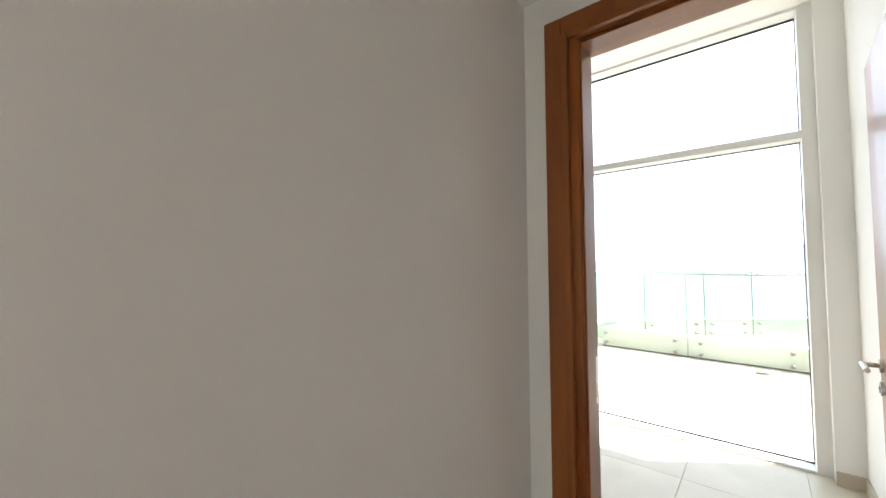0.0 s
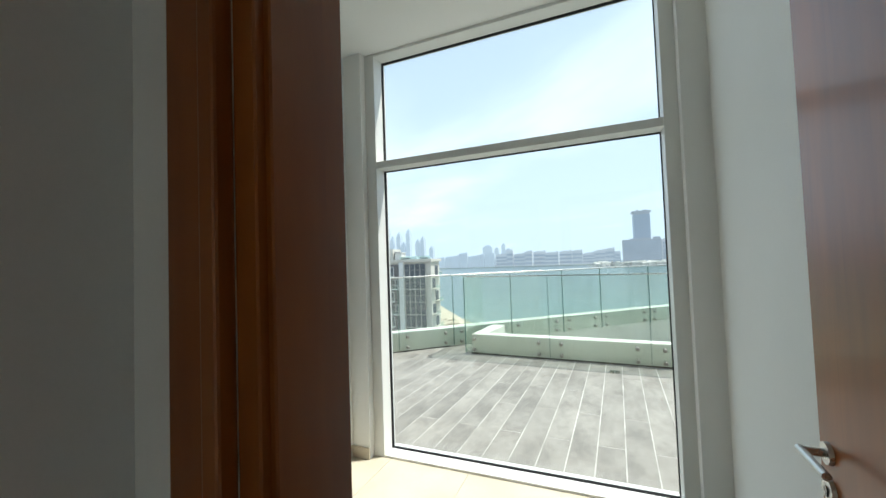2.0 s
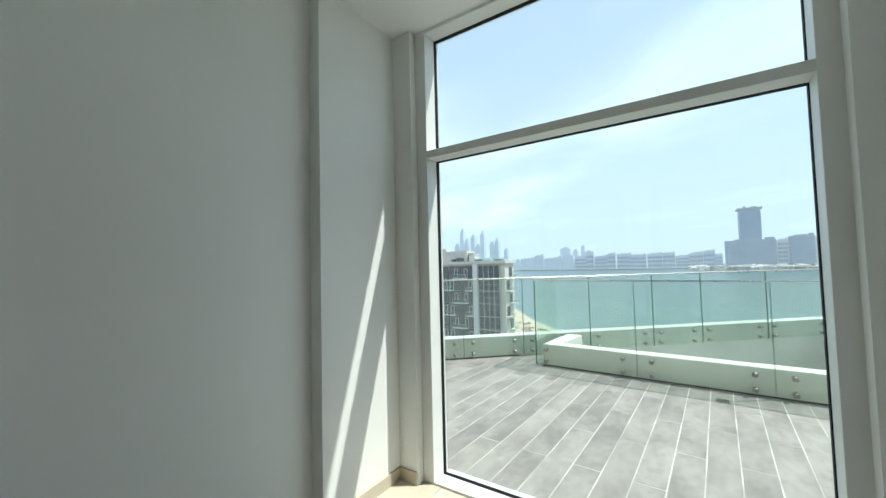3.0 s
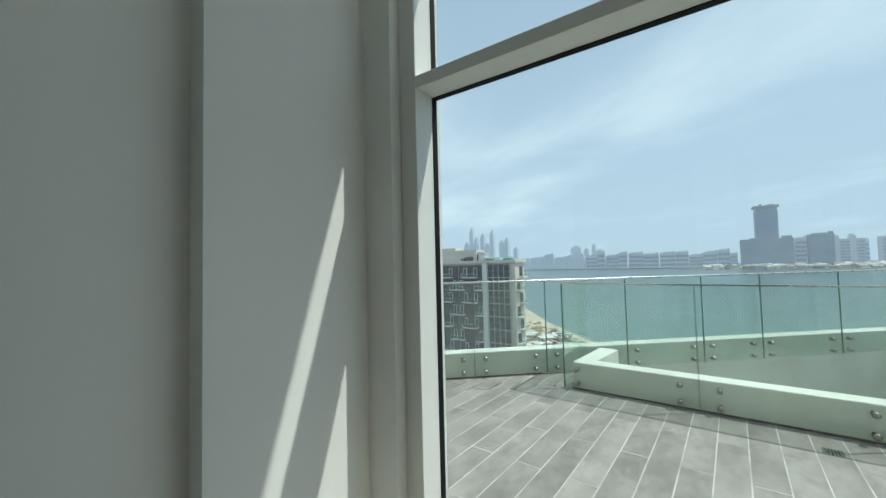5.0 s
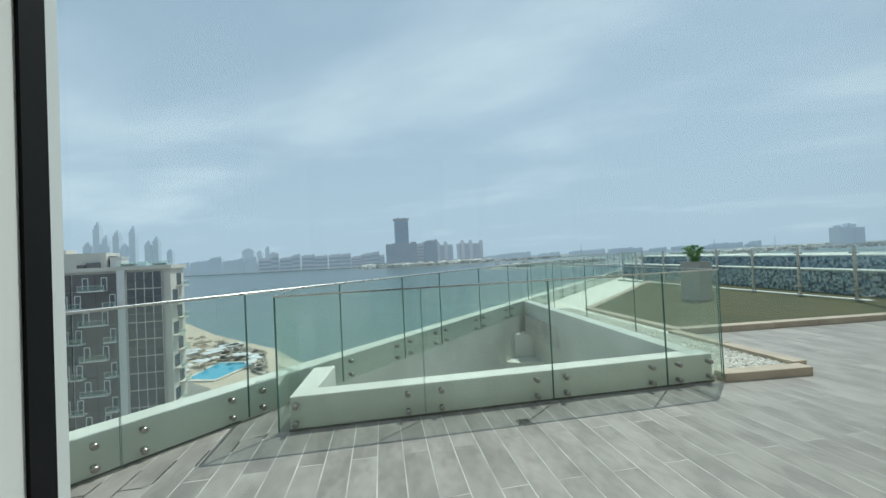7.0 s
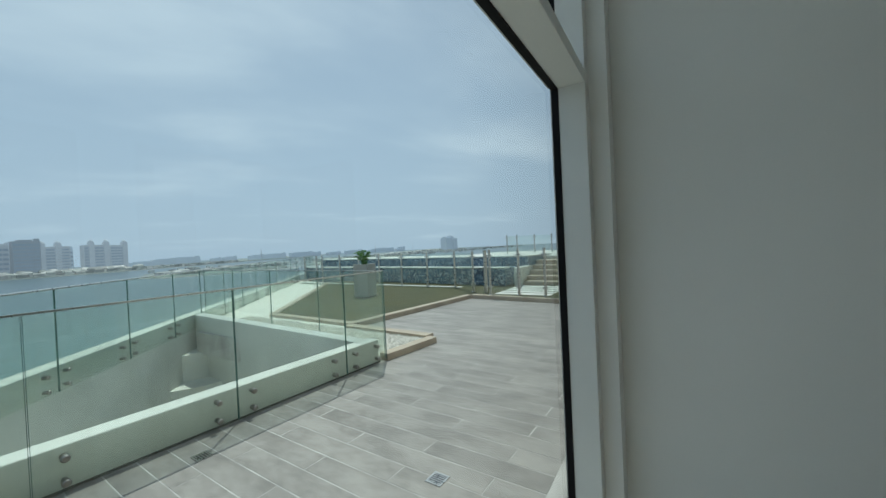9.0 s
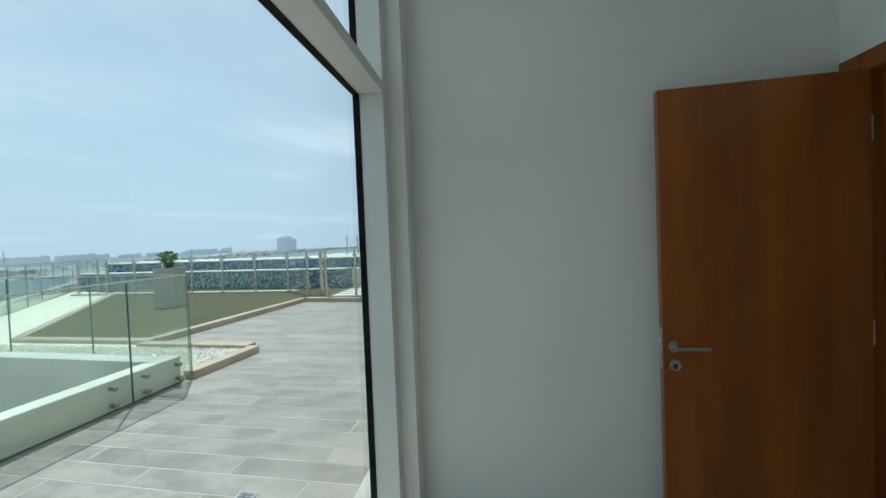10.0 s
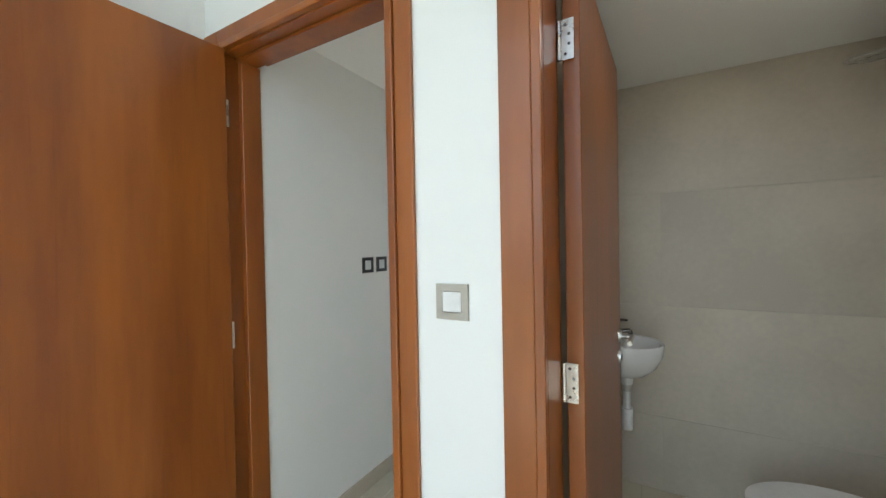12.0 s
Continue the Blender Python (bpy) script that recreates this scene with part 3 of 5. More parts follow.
part("door_stop", rounded(boxes((0.043, -2.205, 0, 0.058, -2.155, OT - 0.02), (0.058, -2.205, OT - 0.035, 0.785, -2.155, OT - 0.02)), 0.002, 1), M_WOOD, case)
bleaf = thing("door_2", "brown wooden bathroom door opened inwards", "door", pose(0.782, -2.293, 0, 0, 0, -1.6))
part("door_leaf", rounded(boxes((-0.046, -0.775, 0.008, -0.004, 0, 2.072)), 0.002, 1), M_WOOD, bleaf)
lever(bleaf, (-0.046, -0.722, 0.957), (-1, 0, 0), (0, 1, 0))
for z in (0.25, 0.995, 1.852):
    hinge(bleaf, (0.002, 0.008, z), (-1, 0, 0), (0, 1, 0), 0.10, 0.032)

# further corridor door, shut
case = thing("door_frame_3", "dark wooden door frame in the corridor", "door frame", kind="structure")
for nm, r in (("casing", (CX1 - 0.014, -3.40, 0, CX1 + 0.02, -3.335, 2.16)), ("casing", (CX1 - 0.014, -4.255, 0, CX1 + 0.02, -4.19, 2.16)), ("casing", (CX1 - 0.014, -4.19, 2.095, CX1 + 0.02, -3.40, 2.16))):
    part(nm, rounded(boxes(r), 0.003, 1), M_WOOD, case)
d3 = thing("door_3", "closed brown wooden corridor door", "door")
part("door_leaf", boxes((CX1 + 0.03, -4.19, 0.008, CX1 + 0.07, -3.40, 2.095)), M_WOOD, d3)
lever(d3, (CX1 + 0.03, -3.46, 0.957), (-1, 0, 0), (0, -1, 0))


# ---- switches ----
def switch(name, label, centre, out, across, size, plate, rocker, two=False):
    s = thing(name, label, "switch")
    c, out, across = Vector(centre), Vector(out), Vector(across)
    m = Matrix((across, (0, 0, 1), out)).transposed().to_4x4()
    m.translation = c
    h = size / 2
    bm = bmesh.new()
    b = h * 0.60
    for r in ((-h, -h, 0, h, -b, 0.008), (-h, b, 0, h, h, 0.008), (-h, -b, 0, -b, b, 0.008), (b, -b, 0, h, b, 0.008)):
        box(bm, *r, m)
    part("switch_plate", bm, plate, s)
    bm = bmesh.new()
    box(bm, -b + 0.001, -b + 0.001, 0, b - 0.001, b - 0.001, 0.0065, m)
    part("rocker", rounded(bm, 0.0015, 1), rocker, s, "white rocker")
    return s


switch("light_switch", "champagne light switch plate with a white rocker", (1.027, DW1, 1.204), (0, 1, 0), (-1, 0, 0), 0.090, M_PLATE, M_PLASTIC)
for y in (-2.919, -3.039):
    switch("wall_switch", "small black framed switch on the corridor wall", (CX1, y, 1.241), (-1, 0, 0), (0, -1, 0), 0.086, M_BLACKPLATE, M_PLASTIC)

# ---- bathroom things ----
basin = thing("wash_basin", "small white ceramic wall-hung wash basin", "basin", pose(BX1 - 0.012, -3.38, 0.025))
bm = bmesh.new()
lathe(bm, [(0.045, 0.650), (0.085, 0.665), (0.130, 0.705), (0.158, 0.760), (0.166, 0.820), (0.163, 0.826), (0.150, 0.822), (0.140, 0.790), (0.100, 0.745), (0.020, 0.732)], (-0.205, 0, 0), 1.0, 0.95)
box(bm, -0.20, -0.12, 0.70, 0, 0.12, 0.824)
part("bowl", bm, M_CERAMIC, basin, "", True)
bm = bmesh.new()
cyl(bm, (-0.120, 0.03, 0.818), (-0.120, 0.03, 0.830), 0.028, 0.026)
cyl(bm, (-0.120, 0.03, 0.828), (-0.120, 0.03, 0.915), 0.020, 0.019)
cyl(bm, (-0.120, 0.03, 0.868), (-0.225, 0.01, 0.880), 0.0125, 0.011)
cyl(bm, (-0.222, 0.01, 0.882), (-0.226, 0.01, 0.862), 0.011, 0.011)
cyl(bm, (-0.120, 0.03, 0.915), (-0.124, 0.03, 0.935), 0.020, 0.014)
box(bm, -0.215, 0.020, 0.930, -0.110, 0.040, 0.939)
part("tap", bm, M_STEEL_DARK, basin, "dark chrome mixer tap", True)
bm = bmesh.new()
cyl(bm, (-0.205, 0, 0.655), (-0.205, 0, 0.610), 0.030, 0.026)
cyl(bm, (-0.205, 0, 0.580), (-0.205, 0, 0.470), 0.017)
cyl(bm, (-0.205, 0, 0.490), (-0.205, 0, 0.385), 0.028, 0.026)
cyl(bm, (-0.205, 0, 0.455), (-0.02, 0, 0.455), 0.014)
cyl(bm, (-0.030, 0, 0.455), (0.0, 0, 0.455), 0.035)
part("waste_trap", bm, M_PLASTIC, basin, "white plastic bottle trap", True)
bm = bmesh.new()
cyl(bm, (-0.205, 0, 0.615), (-0.205, 0, 0.575), 0.019)
part("trap_nut", bm, M_STEEL, basin, "chrome trap nut", True)
bm = bmesh.new()
for dy in (-0.05, 0.05):
    cyl(bm, (-0.03, dy, 0.50), (-0.06, dy * 0.3, 0.70), 0.006, None, 8)
    cyl(bm, (0, dy, 0.50), (-0.05, dy, 0.50), 0.012, None, 10)
part("supply_hose", bm, M_STEEL, basin, "", True)

wc = thing("toilet", "white ceramic wall-hung toilet with closed lid", "toilet", pose(BX0, -3.06, -0.030))
bm = bmesh.new()
lathe(bm, [(0.10, 0.09), (0.13, 0.12), (0.165, 0.25), (0.18, 0.36), (0.18, 0.385)], (0.40, 0, 0), 1.45, 1.0)
box(bm, 0, -0.16, 0.10, 0.36, 0.16, 0.385)
part("pan", bm, M_CERAMIC, wc, "", True)
bm = bmesh.new()
lathe(bm, [(0.182, 0.388), (0.187, 0.396), (0.187, 0.424), (0.178, 0.433), (0.08, 0.437)], (0.42, 0, 0), 1.50, 1.0, 36)
part("lid", bm, M_PLASTIC, wc, "closed white lid", True)

rain = thing("shower_head", "flat round chrome rain shower head", "shower")
bm = bmesh.new()
lathe(bm, [(0.02, 2.018), (0.12, 2.020), (0.125, 2.025), (0.120, 2.033), (0.02, 2.039), (0.016, 2.055)], (-0.17, -3.35, 0), 1, 1, 32)
bm.transform(Matrix.Translation((-0.015, -3.35, 2.03)) @ Matrix.Rotation(radians(-11), 4, 'X') @ Matrix.Translation((0, 3.35, -2.03)))
part("head", bm, M_STEEL, rain, "", True)
bm = bmesh.new()
cyl(bm, (-0.185, -3.35, 2.045), (-0.185, -3.35, 2.10), 0.012)
cyl(bm, (-0.185, -3.35, 2.09), (BX0, -3.35, 2.09), 0.012)
cyl(bm, (BX0, -3.35, 2.09), (BX0 + 0.01, -3.35, 2.09), 0.03)
part("arm", bm, M_STEEL, rain, "", True)

dl = thing("ceiling_light", "small round recessed bathroom ceiling light", "lamp")
bm = bmesh.new()
lathe(bm, [(0.052, 2.184), (0.056, 2.186), (0.056, 2.1895), (0.04, 2.1895)], (0.20, -2.52, 0), seg=24)
part("trim_ring", bm, M_WHITE, dl, "", True)

# ---- terrace ----
TZ = -0.06
TURN = -2.58
T = pose(0, 3.17, 0, 0, 0, TURN)
O = pose(-1.80, 2.78, 0, 0, 0, 42.4)
PLINTH_TOP, RAIL_Z, GLASS_Z = 0.250, 1.20, 1.175


def at(m, x, y):
    v = m @ Vector((x, y, 0))
    return (v.x, v.y)


terrace = solo("terrace_floor", prism(bmesh.new(), [(-8, 0.0), (16, 0.0), (16, 8), (4.05, 8), at(T, 4.05, 0.2), at(T, -0.36, 0.2), at(T, -0.36, 1.0), at(O, 1.5, 0.08), at(O, -8.0, 0.08)], -0.5, TZ - 0.0012), M_JOINT, "pale jointed bed under grey terrace tiles", "terrace", "structure")


def bolt(parent, x, z, y_glass, y_wall):
    """A steel standoff that clamps the glass to the upstand: domed cap in front, spacer behind."""
    bm = bmesh.new()
    cyl(bm, (x, y_glass - 0.010, z), (x, y_glass - 0.020, z), 0.027, 0.019, 14)
    cyl(bm, (x, y_glass - 0.004, z), (x, y_glass - 0.010, z), 0.027, None, 14)
    cyl(bm, (x, y_glass + 0.004, z), (x, y_wall + 0.002, z), 0.022, None, 12)
    return part("standoff_bolt", bm, M_BOLT, parent, "", True)


def glass_panel(parent, x0, x1, y, z0, z1, t=0.013):
    bm = bmesh.new()
    for yy in (y,):
        bm.faces.new([bm.verts.new(v) for v in ((x0, yy, z0), (x1, yy, z0), (x1, yy, z1), (x0, yy, z1))])
    p = part("glass_panel", bm, M_BALGLASS, parent)
    e = 0.0018
    part("polished_edge", boxes((x0 - 0.001, y - t / 2, z0, x0 + e, y + t / 2, z1)), M_GLASSEDGE, p)
    part("polished_edge", boxes((x1 - e, y - t / 2, z0, x1 + 0.001, y + t / 2, z1)), M_GLASSEDGE, p)
    return p


# inner upstand with its clamped glass
up = thing("planter_wall", "low white painted upstand with weathered foot", "parapet", T, kind="structure")
bm = bmesh.new()
prism(bm, [(-0.42, 0.055), (4.06, 0.055), (4.06, 0.255), (-0.20, 0.255), (-0.12, 0.98), (-0.36, 0.98)], -3.0, PLINTH_TOP)
part("upstand", rounded(bm, 0.012, 2), M_PLASTER, up)
part("sealant_joint", rounded(boxes((-0.43, 0.043, TZ - 0.004, 4.07, 0.058, TZ + 0.016)), 0.003, 1), M_SEAL, up, "dark weathered sealant joint")
bal = thing("glass_balustrade", "frameless green glass balustrade clamped to a white upstand", "balustrade", T)
for x0, x1 in ((-0.50, 0.825), (0.832, 2.135), (2.142, 3.445), (3.452, 4.15)):
    glass_panel(bal, x0, x1, 0.0, -0.035, GLASS_Z)
for x in (-0.36, 0.665, 0.99, 1.975, 2.295, 3.285, 3.61, 3.99):
    for z in (0.176, 0.010):
        bolt(bal, x, z, 0.0, 0.055)
part("top_edge", boxes((-0.50, -0.009, GLASS_Z, 4.15, 0.009, GLASS_Z + 0.014)), M_STEEL, bal, "thin bright metal edge strip")
bm = bmesh.new()
bm.faces.new([bm.verts.new(v) for v in ((-0.50, 0.0, -0.035), (-0.50, 0.92, -0.035), (-0.50, 0.92, GLASS_Z), (-0.50, 0.0, GLASS_Z))])
p = part("glass_panel", bm, M_BALGLASS, bal)
part("polished_edge", boxes((-0.508, -0.006, -0.035, -0.494, 0.006, GLASS_Z)), M_GLASSEDGE, p)
part("top_edge", boxes((-0.509, 0.009, GLASS_Z, -0.491, 0.92, GLASS_Z + 0.014)), M_STEEL, bal)

# outer parapet along the terrace's edge
par = thing("outer_parapet", "long white painted parapet at the terrace edge", "parapet", O, kind="structure")
part("upstand", rounded(boxes((-8.0, 0.05, -3.0, 24.0, 0.30, 0.262)), 0.012, 2), M_PLASTER, par)
part("sealant_joint", rounded(boxes((-8.0, 0.038, TZ - 0.004, 1.2, 0.053, TZ + 0.014)), 0.003, 1), M_SEAL, par, "dark weathered sealant joint")
rail = thing("outer_balustrade", "green glass balustrade with slim steel handrail", "balustrade", O)
xs = [-7.43 + 1.10 * k for k in range(8)] + [1.26, 2.43, 3.60, 4.55, 5.89, 7.23, 8.35] + [9.68 + 1.33 * k for k in range(12)]
for a, b in zip(xs, xs[1:]):
    glass_panel(rail, a + 0.004, b - 0.004, 0.0, -0.03, RAIL_Z - 0.012)
    if a < 13:
        for x in (a + 0.15, b - 0.15):
            for z in (0.184, 0.015):
                bolt(rail, x, z, 0.0, 0.05)
bm = bmesh.new()
cyl(bm, (-8, 0, RAIL_Z - 0.004), (25, 0, RAIL_Z - 0.004), 0.013, None, 12)
part("handrail", bm, M_STEEL, rail, "slim steel handrail", True)

# triangular light well behind the upstand
well = thing("light_well", "sunken triangular light well with white walls", "light well", kind="structure")
bm = bmesh.new()
prism(bm, [(3.82, 3.22), (4.02, 3.20), (4.42, 8.62), (4.20, 8.45)], -3.0, PLINTH_TOP)
part("well_wall", rounded(bm, 0.01, 2), M_PLASTER, well)
part("well_floor", prism(bmesh.new(), [(-1.2, 3.2), (4.3, 3.0), (4.5, 8.9)], -3.0, -2.6), M_PLASTER, well)
def well_sector(radius):
    return [(4.22, 8.47)] + [(4.22 + radius * math.cos(radians(222 + 4.5 * k)), 8.47 + radius * math.sin(radians(222 + 4.5 * k))) for k in range(11)]


part("corner_ledge", prism(bmesh.new(), [(4.22, 8.47), (3.60, 7.91), (4.17, 7.78)], -0.98, -0.46), M_PLASTER, well)
part("curved_soffit", prism(bmesh.new(), well_sector(1.25), -1.12, -0.98), M_PLASTER, well, "", True)

# the same glass along the well's other open side, clamped to its outer face
R = pose(4.146, 2.995, 0, 0, 0, math.degrees(math.atan2(5.42, 0.40)))
side_bal = thing("glass_balustrade", "frameless green glass balustrade between light well and gravel", "balustrade", R)
for x0, x1 in ((0.012, 1.462), (1.469, 2.880), (2.887, 4.300), (4.307, 5.640)):
    glass_panel(side_bal, x0, x1, 0.0, -0.02, GLASS_Z)
    for x in (x0 + 0.22, x1 - 0.16):
        for z in (0.160, 0.015):
            bolt(side_bal, x, z, 0.0, 0.118)
part("top_edge", boxes((0.012, -0.009, GLASS_Z, 5.64, 0.009, GLASS_Z + 0.014)), M_STEEL, side_bal, "thin bright metal edge strip")

# gravel bed, kerbs and lawn
V, C = (5.47, 4.98), (5.60, 7.86)
gb = solo("gravel_bed", prism(bmesh.new(), [(3.98, 3.10), (5.25, 2.92), V, C, (12.3, 13.6), (13, 16.2), (4.40, 8.60)], -0.3, -0.03), M_GRAVEL, "bed of small white pebbles", "gravel", "structure")


def kerb_line(pts, width, top, closed=False):
    """Kerb stones laid end to end along a line of points."""
    k = thing("kerb", "beige stone kerb round the planting beds", "kerb", kind="structure")
    for (ax, ay), (bx, by) in zip(pts, pts[1:]):
        d = Vector((bx - ax, by - ay, 0))
        n = max(1, round(d.length / 0.9))
        m = pose(ax, ay, 0, 0, 0, math.degrees(math.atan2(d.y, d.x)))
        for i in range(n):
            bm = bmesh.new()
            box(bm, d.length * i / n + 0.002, -width, TZ - 0.05, d.length * (i + 1) / n - 0.002, 0, top)
            rounded(bm, 0.006, 1)
            bm.transform(m)
            part("kerb_stone", bm, M_CURB, k)
    return k


kerb_line([(4.16, 3.12), (5.22, 2.99)], 0.16, 0.035)
kerb_line([(5.38, 3.02), V], -0.17, 0.035)
kerb_line([V, C], 0.17, 0.035)
kerb_line([C, (12.0, 13.2)], 0.17, 0.035)
kerb_line([(5.62, 5.10), (9.80, 4.62)], 0.17, 0.045)
kerb_line([(9.80, 4.62), (9.35, 0.3)], 0.17, 0.045)
lawn = solo("lawn", prism(bmesh.new(), [(5.62, 5.10), (9.82, 4.62), (9.50, 0.3), (12.4, 0.3), (12.7, 12.6), (12.0, 13.2), (5.75, 7.80)], -0.3, 0.012), M_LAWN, "short dry olive green lawn", "lawn", "structure")
rng = random.Random(4)
verts, faces = [], []
for _ in range(5200):
    u, w = rng.random(), rng.random() ** 1.3
    y = 3.12 + 5.2 * w
    x0, x1 = 4.06 + (y - 3.2) * 0.074, 5.22 + (y - 3.1) * 0.045
    x = x0 + (x1 - x0) * u
    r = 0.012 + 0.018 * rng.random()
    a = rng.random() * 6.28
    base = len(verts)
    cx, sx = math.cos(a) * r, math.sin(a) * r
    for dx, dy, dz in ((cx, sx, 0), (-sx, cx, 0), (-cx, -sx, 0), (sx, -cx, 0), (0, 0, r * 0.7), (0, 0, -r * 0.7)):
        verts.append((x + dx, y + dy, -0.026 + 0.02 * rng.random() + dz))
    for k in range(4):
        faces += [(base + k, base + (k + 1) % 4, base + 4), (base + (k + 1) % 4, base + k, base + 5)]
me = bpy.data.meshes.new("pebbles")
me.from_pydata(verts, [], faces)
me.materials.append(M_GRAVEL)
tagged(new("pebbles", me), "loose small white pebbles in the bed", "pebbles", kind="stuff")


def drain(x, y):
    """A square steel floor drain with a slotted grate."""
    d = thing("floor_drain", "small square steel drain in the terrace floor", "drain", pose(x, y, TZ, 0, 0, TURN), "terrace drains")
    part("drain_frame", boxes((-0.06, -0.06, -0.004, 0.06, -0.048, 0.006), (-0.06, 0.048, -0.004, 0.06, 0.06, 0.006), (-0.06, -0.048, -0.004, -0.048, 0.048, 0.006), (0.048, -0.048, -0.004, 0.06, 0.048, 0.006)), M_STEEL, d)
    part("drain_pit", boxes((-0.048, -0.048, -0.003, 0.048, 0.048, 0.0035)), M_BLACKPLATE, d)
    for k in range(5):
        part("drain_bar", boxes((-0.042 + k * 0.019, -0.048, 0.0, -0.034 + k * 0.019, 0.048, 0.006)), M_STEEL, d)


drain(1.665, 2.755)
drain(2.268, 0.964)


# ---- pool terrace beyond ----
def post(parent, x, y, z0, z1):
    bm = bmesh.new()
    cyl(bm, (x, y, z0), (x, y, z1), 0.036, None, 14)
    cyl(bm, (x, y, z0), (x, y, z0 + 0.012), 0.065, 0.060, 14)
    p = part("post", bm, M_STEEL, parent, "", True)
    for z in (z1 - 0.16, z0 + 0.22):
        bm = bmesh.new()
        box(bm, x - 0.05, y - 0.07, z - 0.02, x + 0.05, y + 0.07, z + 0.02)
        part("glass_clamp", bm, M_STEEL, p)
    return p


def post_fence(name, label, pts, z0, z1):
    f = thing(name, label, "fence")
    for x, y in pts:
        post(f, x, y, z0, z1)
    for (ax, ay), (bx, by) in zip(pts, pts[1:]):
        d = Vector((bx - ax, by - ay, 0)).normalized() * 0.06
        bm = bmesh.new()
        bm.faces.new([bm.verts.new(v) for v in ((ax + d.x, ay + d.y, z0 + 0.1), (bx - d.x, by - d.y, z0 + 0.1), (bx - d.x, by - d.y, z1 - 0.06), (ax + d.x, ay + d.y, z1 - 0.06))])
        part("glass_panel", bm, M_BALGLASS, f)
    return f


post_fence("pool_fence", "steel post and glass fence along the pool", [(10.39, 4.79), (11.37, 5.99), (11.50, 7.22), (11.56, 8.45), (11.60, 9.62), (11.63, 10.75), (11.65, 11.9), (11.68, 13.05), (11.70, 13.45), (11.72, 14.3)], 0.02, 1.26)
post_fence("gate_fence", "steel post and glass fence with gate", [(9.90, 4.00), (9.93, 3.16), (9.88, 2.42), (9.75, 1.55), (9.62, 0.7)], 0.03, 1.30)
gp = thing("gate_post", "thick brushed steel gate post", "post")
bm = bmesh.new()
cyl(bm, (10.25, 4.30, 0.0), (10.25, 4.30, 1.28), 0.055, None, 16)
part("shaft", bm, M_STEEL, gp, "", True)

pool = thing("raised_pool", "raised pool with blue mosaic walls and white coping", "pool")
part("mosaic_wall", prism(bmesh.new(), [(12.0, 4.40), (15.0, 3.95), (16.4, 16.5), (13.4, 16.5)], -0.3, 0.60), M_MOSAIC, pool)
part("coping", rounded(prism(bmesh.new(), [(11.94, 4.36), (12.30, 4.32), (13.75, 16.5), (13.35, 16.5)], 0.60, 0.645), 0.01, 1), M_PLASTER, pool)
part("upper_mosaic_wall", prism(bmesh.new(), [(13.2, 4.0), (15.0, 3.7), (16.4, 16.5), (14.6, 16.5)], 0.60, 0.93), M_MOSAIC, pool)
part("upper_coping", rounded(prism(bmesh.new(), [(13.15, 3.95), (15.0, 3.6), (16.5, 16.6), (14.5, 16.6)], 0.93, 0.975), 0.01, 1), M_PLASTER, pool)
part("foot_kerb", rounded(prism(bmesh.new(), [(11.30, 5.75), (11.46, 5.72), (11.86, 14.6), (11.64, 14.6)], -0.3, 0.03), 0.006, 1), M_PLASTER, pool)
st = thing("garden_steps", "pale stone steps up to the pool deck", "steps")
for k in range(5):
    part("step", rounded(boxes((12.25 + 0.34 * k, 0.6, -0.3, 14.4, 3.84, 0.15 + 0.155 * k)), 0.008, 1), M_CURB, st)
part("side_wall", rounded(boxes((12.05, 3.86, -0.3, 14.4, 4.10, 0.62)), 0.01, 1), M_PLASTER, st)
solo("pool_deck", rounded(boxes((14.4, -4.0, -0.3, 23.5, 3.9, 0.90)), 0.02, 1), M_PLASTER, "pale raised pool deck", "deck", "structure")
solo("upper_deck", rounded(boxes((16.7, 3.95, -0.3, 23.5, 9.5, 0.84)), 0.02, 1), M_PLASTER, "pale paving beyond the raised pool", "deck", "structure")
post_fence("deck_fence", "steel posts with glass on the raised pool deck", [(19.1, 7.1), (19.4, 6.65), (20.2, 5.95), (20.9, 5.2)], 0.84, 1.85)
for k in range(5):
    s = solo("stepping_stone", rounded(boxes((10.05 + 0.42 * k, 2.35, -0.02, 10.35 + 0.42 * k, 3.95, 0.030)), 0.006, 1), M_PLASTER, "flat white stepping stone set in lawn", "paving stone", group="stepping stones to the pool")

# planter with a young palm
pot = thing("palm_planter", "square pale grey planter box on the lawn", "planter", pose(8.86, 7.80, 0.012, 0, 0, 12))
bm = bmesh.new()
for r in ((-0.25, -0.25, 0, 0.25, -0.21, 1.0), (-0.25, 0.21, 0, 0.25, 0.25, 1.0), (-0.25, -0.21, 0, -0.21, 0.21, 1.0), (0.21, -0.21, 0, 0.25, 0.21, 1.0), (-0.21, -0.21, 0, 0.21, 0.21, 0.93)):
    box(bm, *r)
part("box", bm, M_POT, pot)


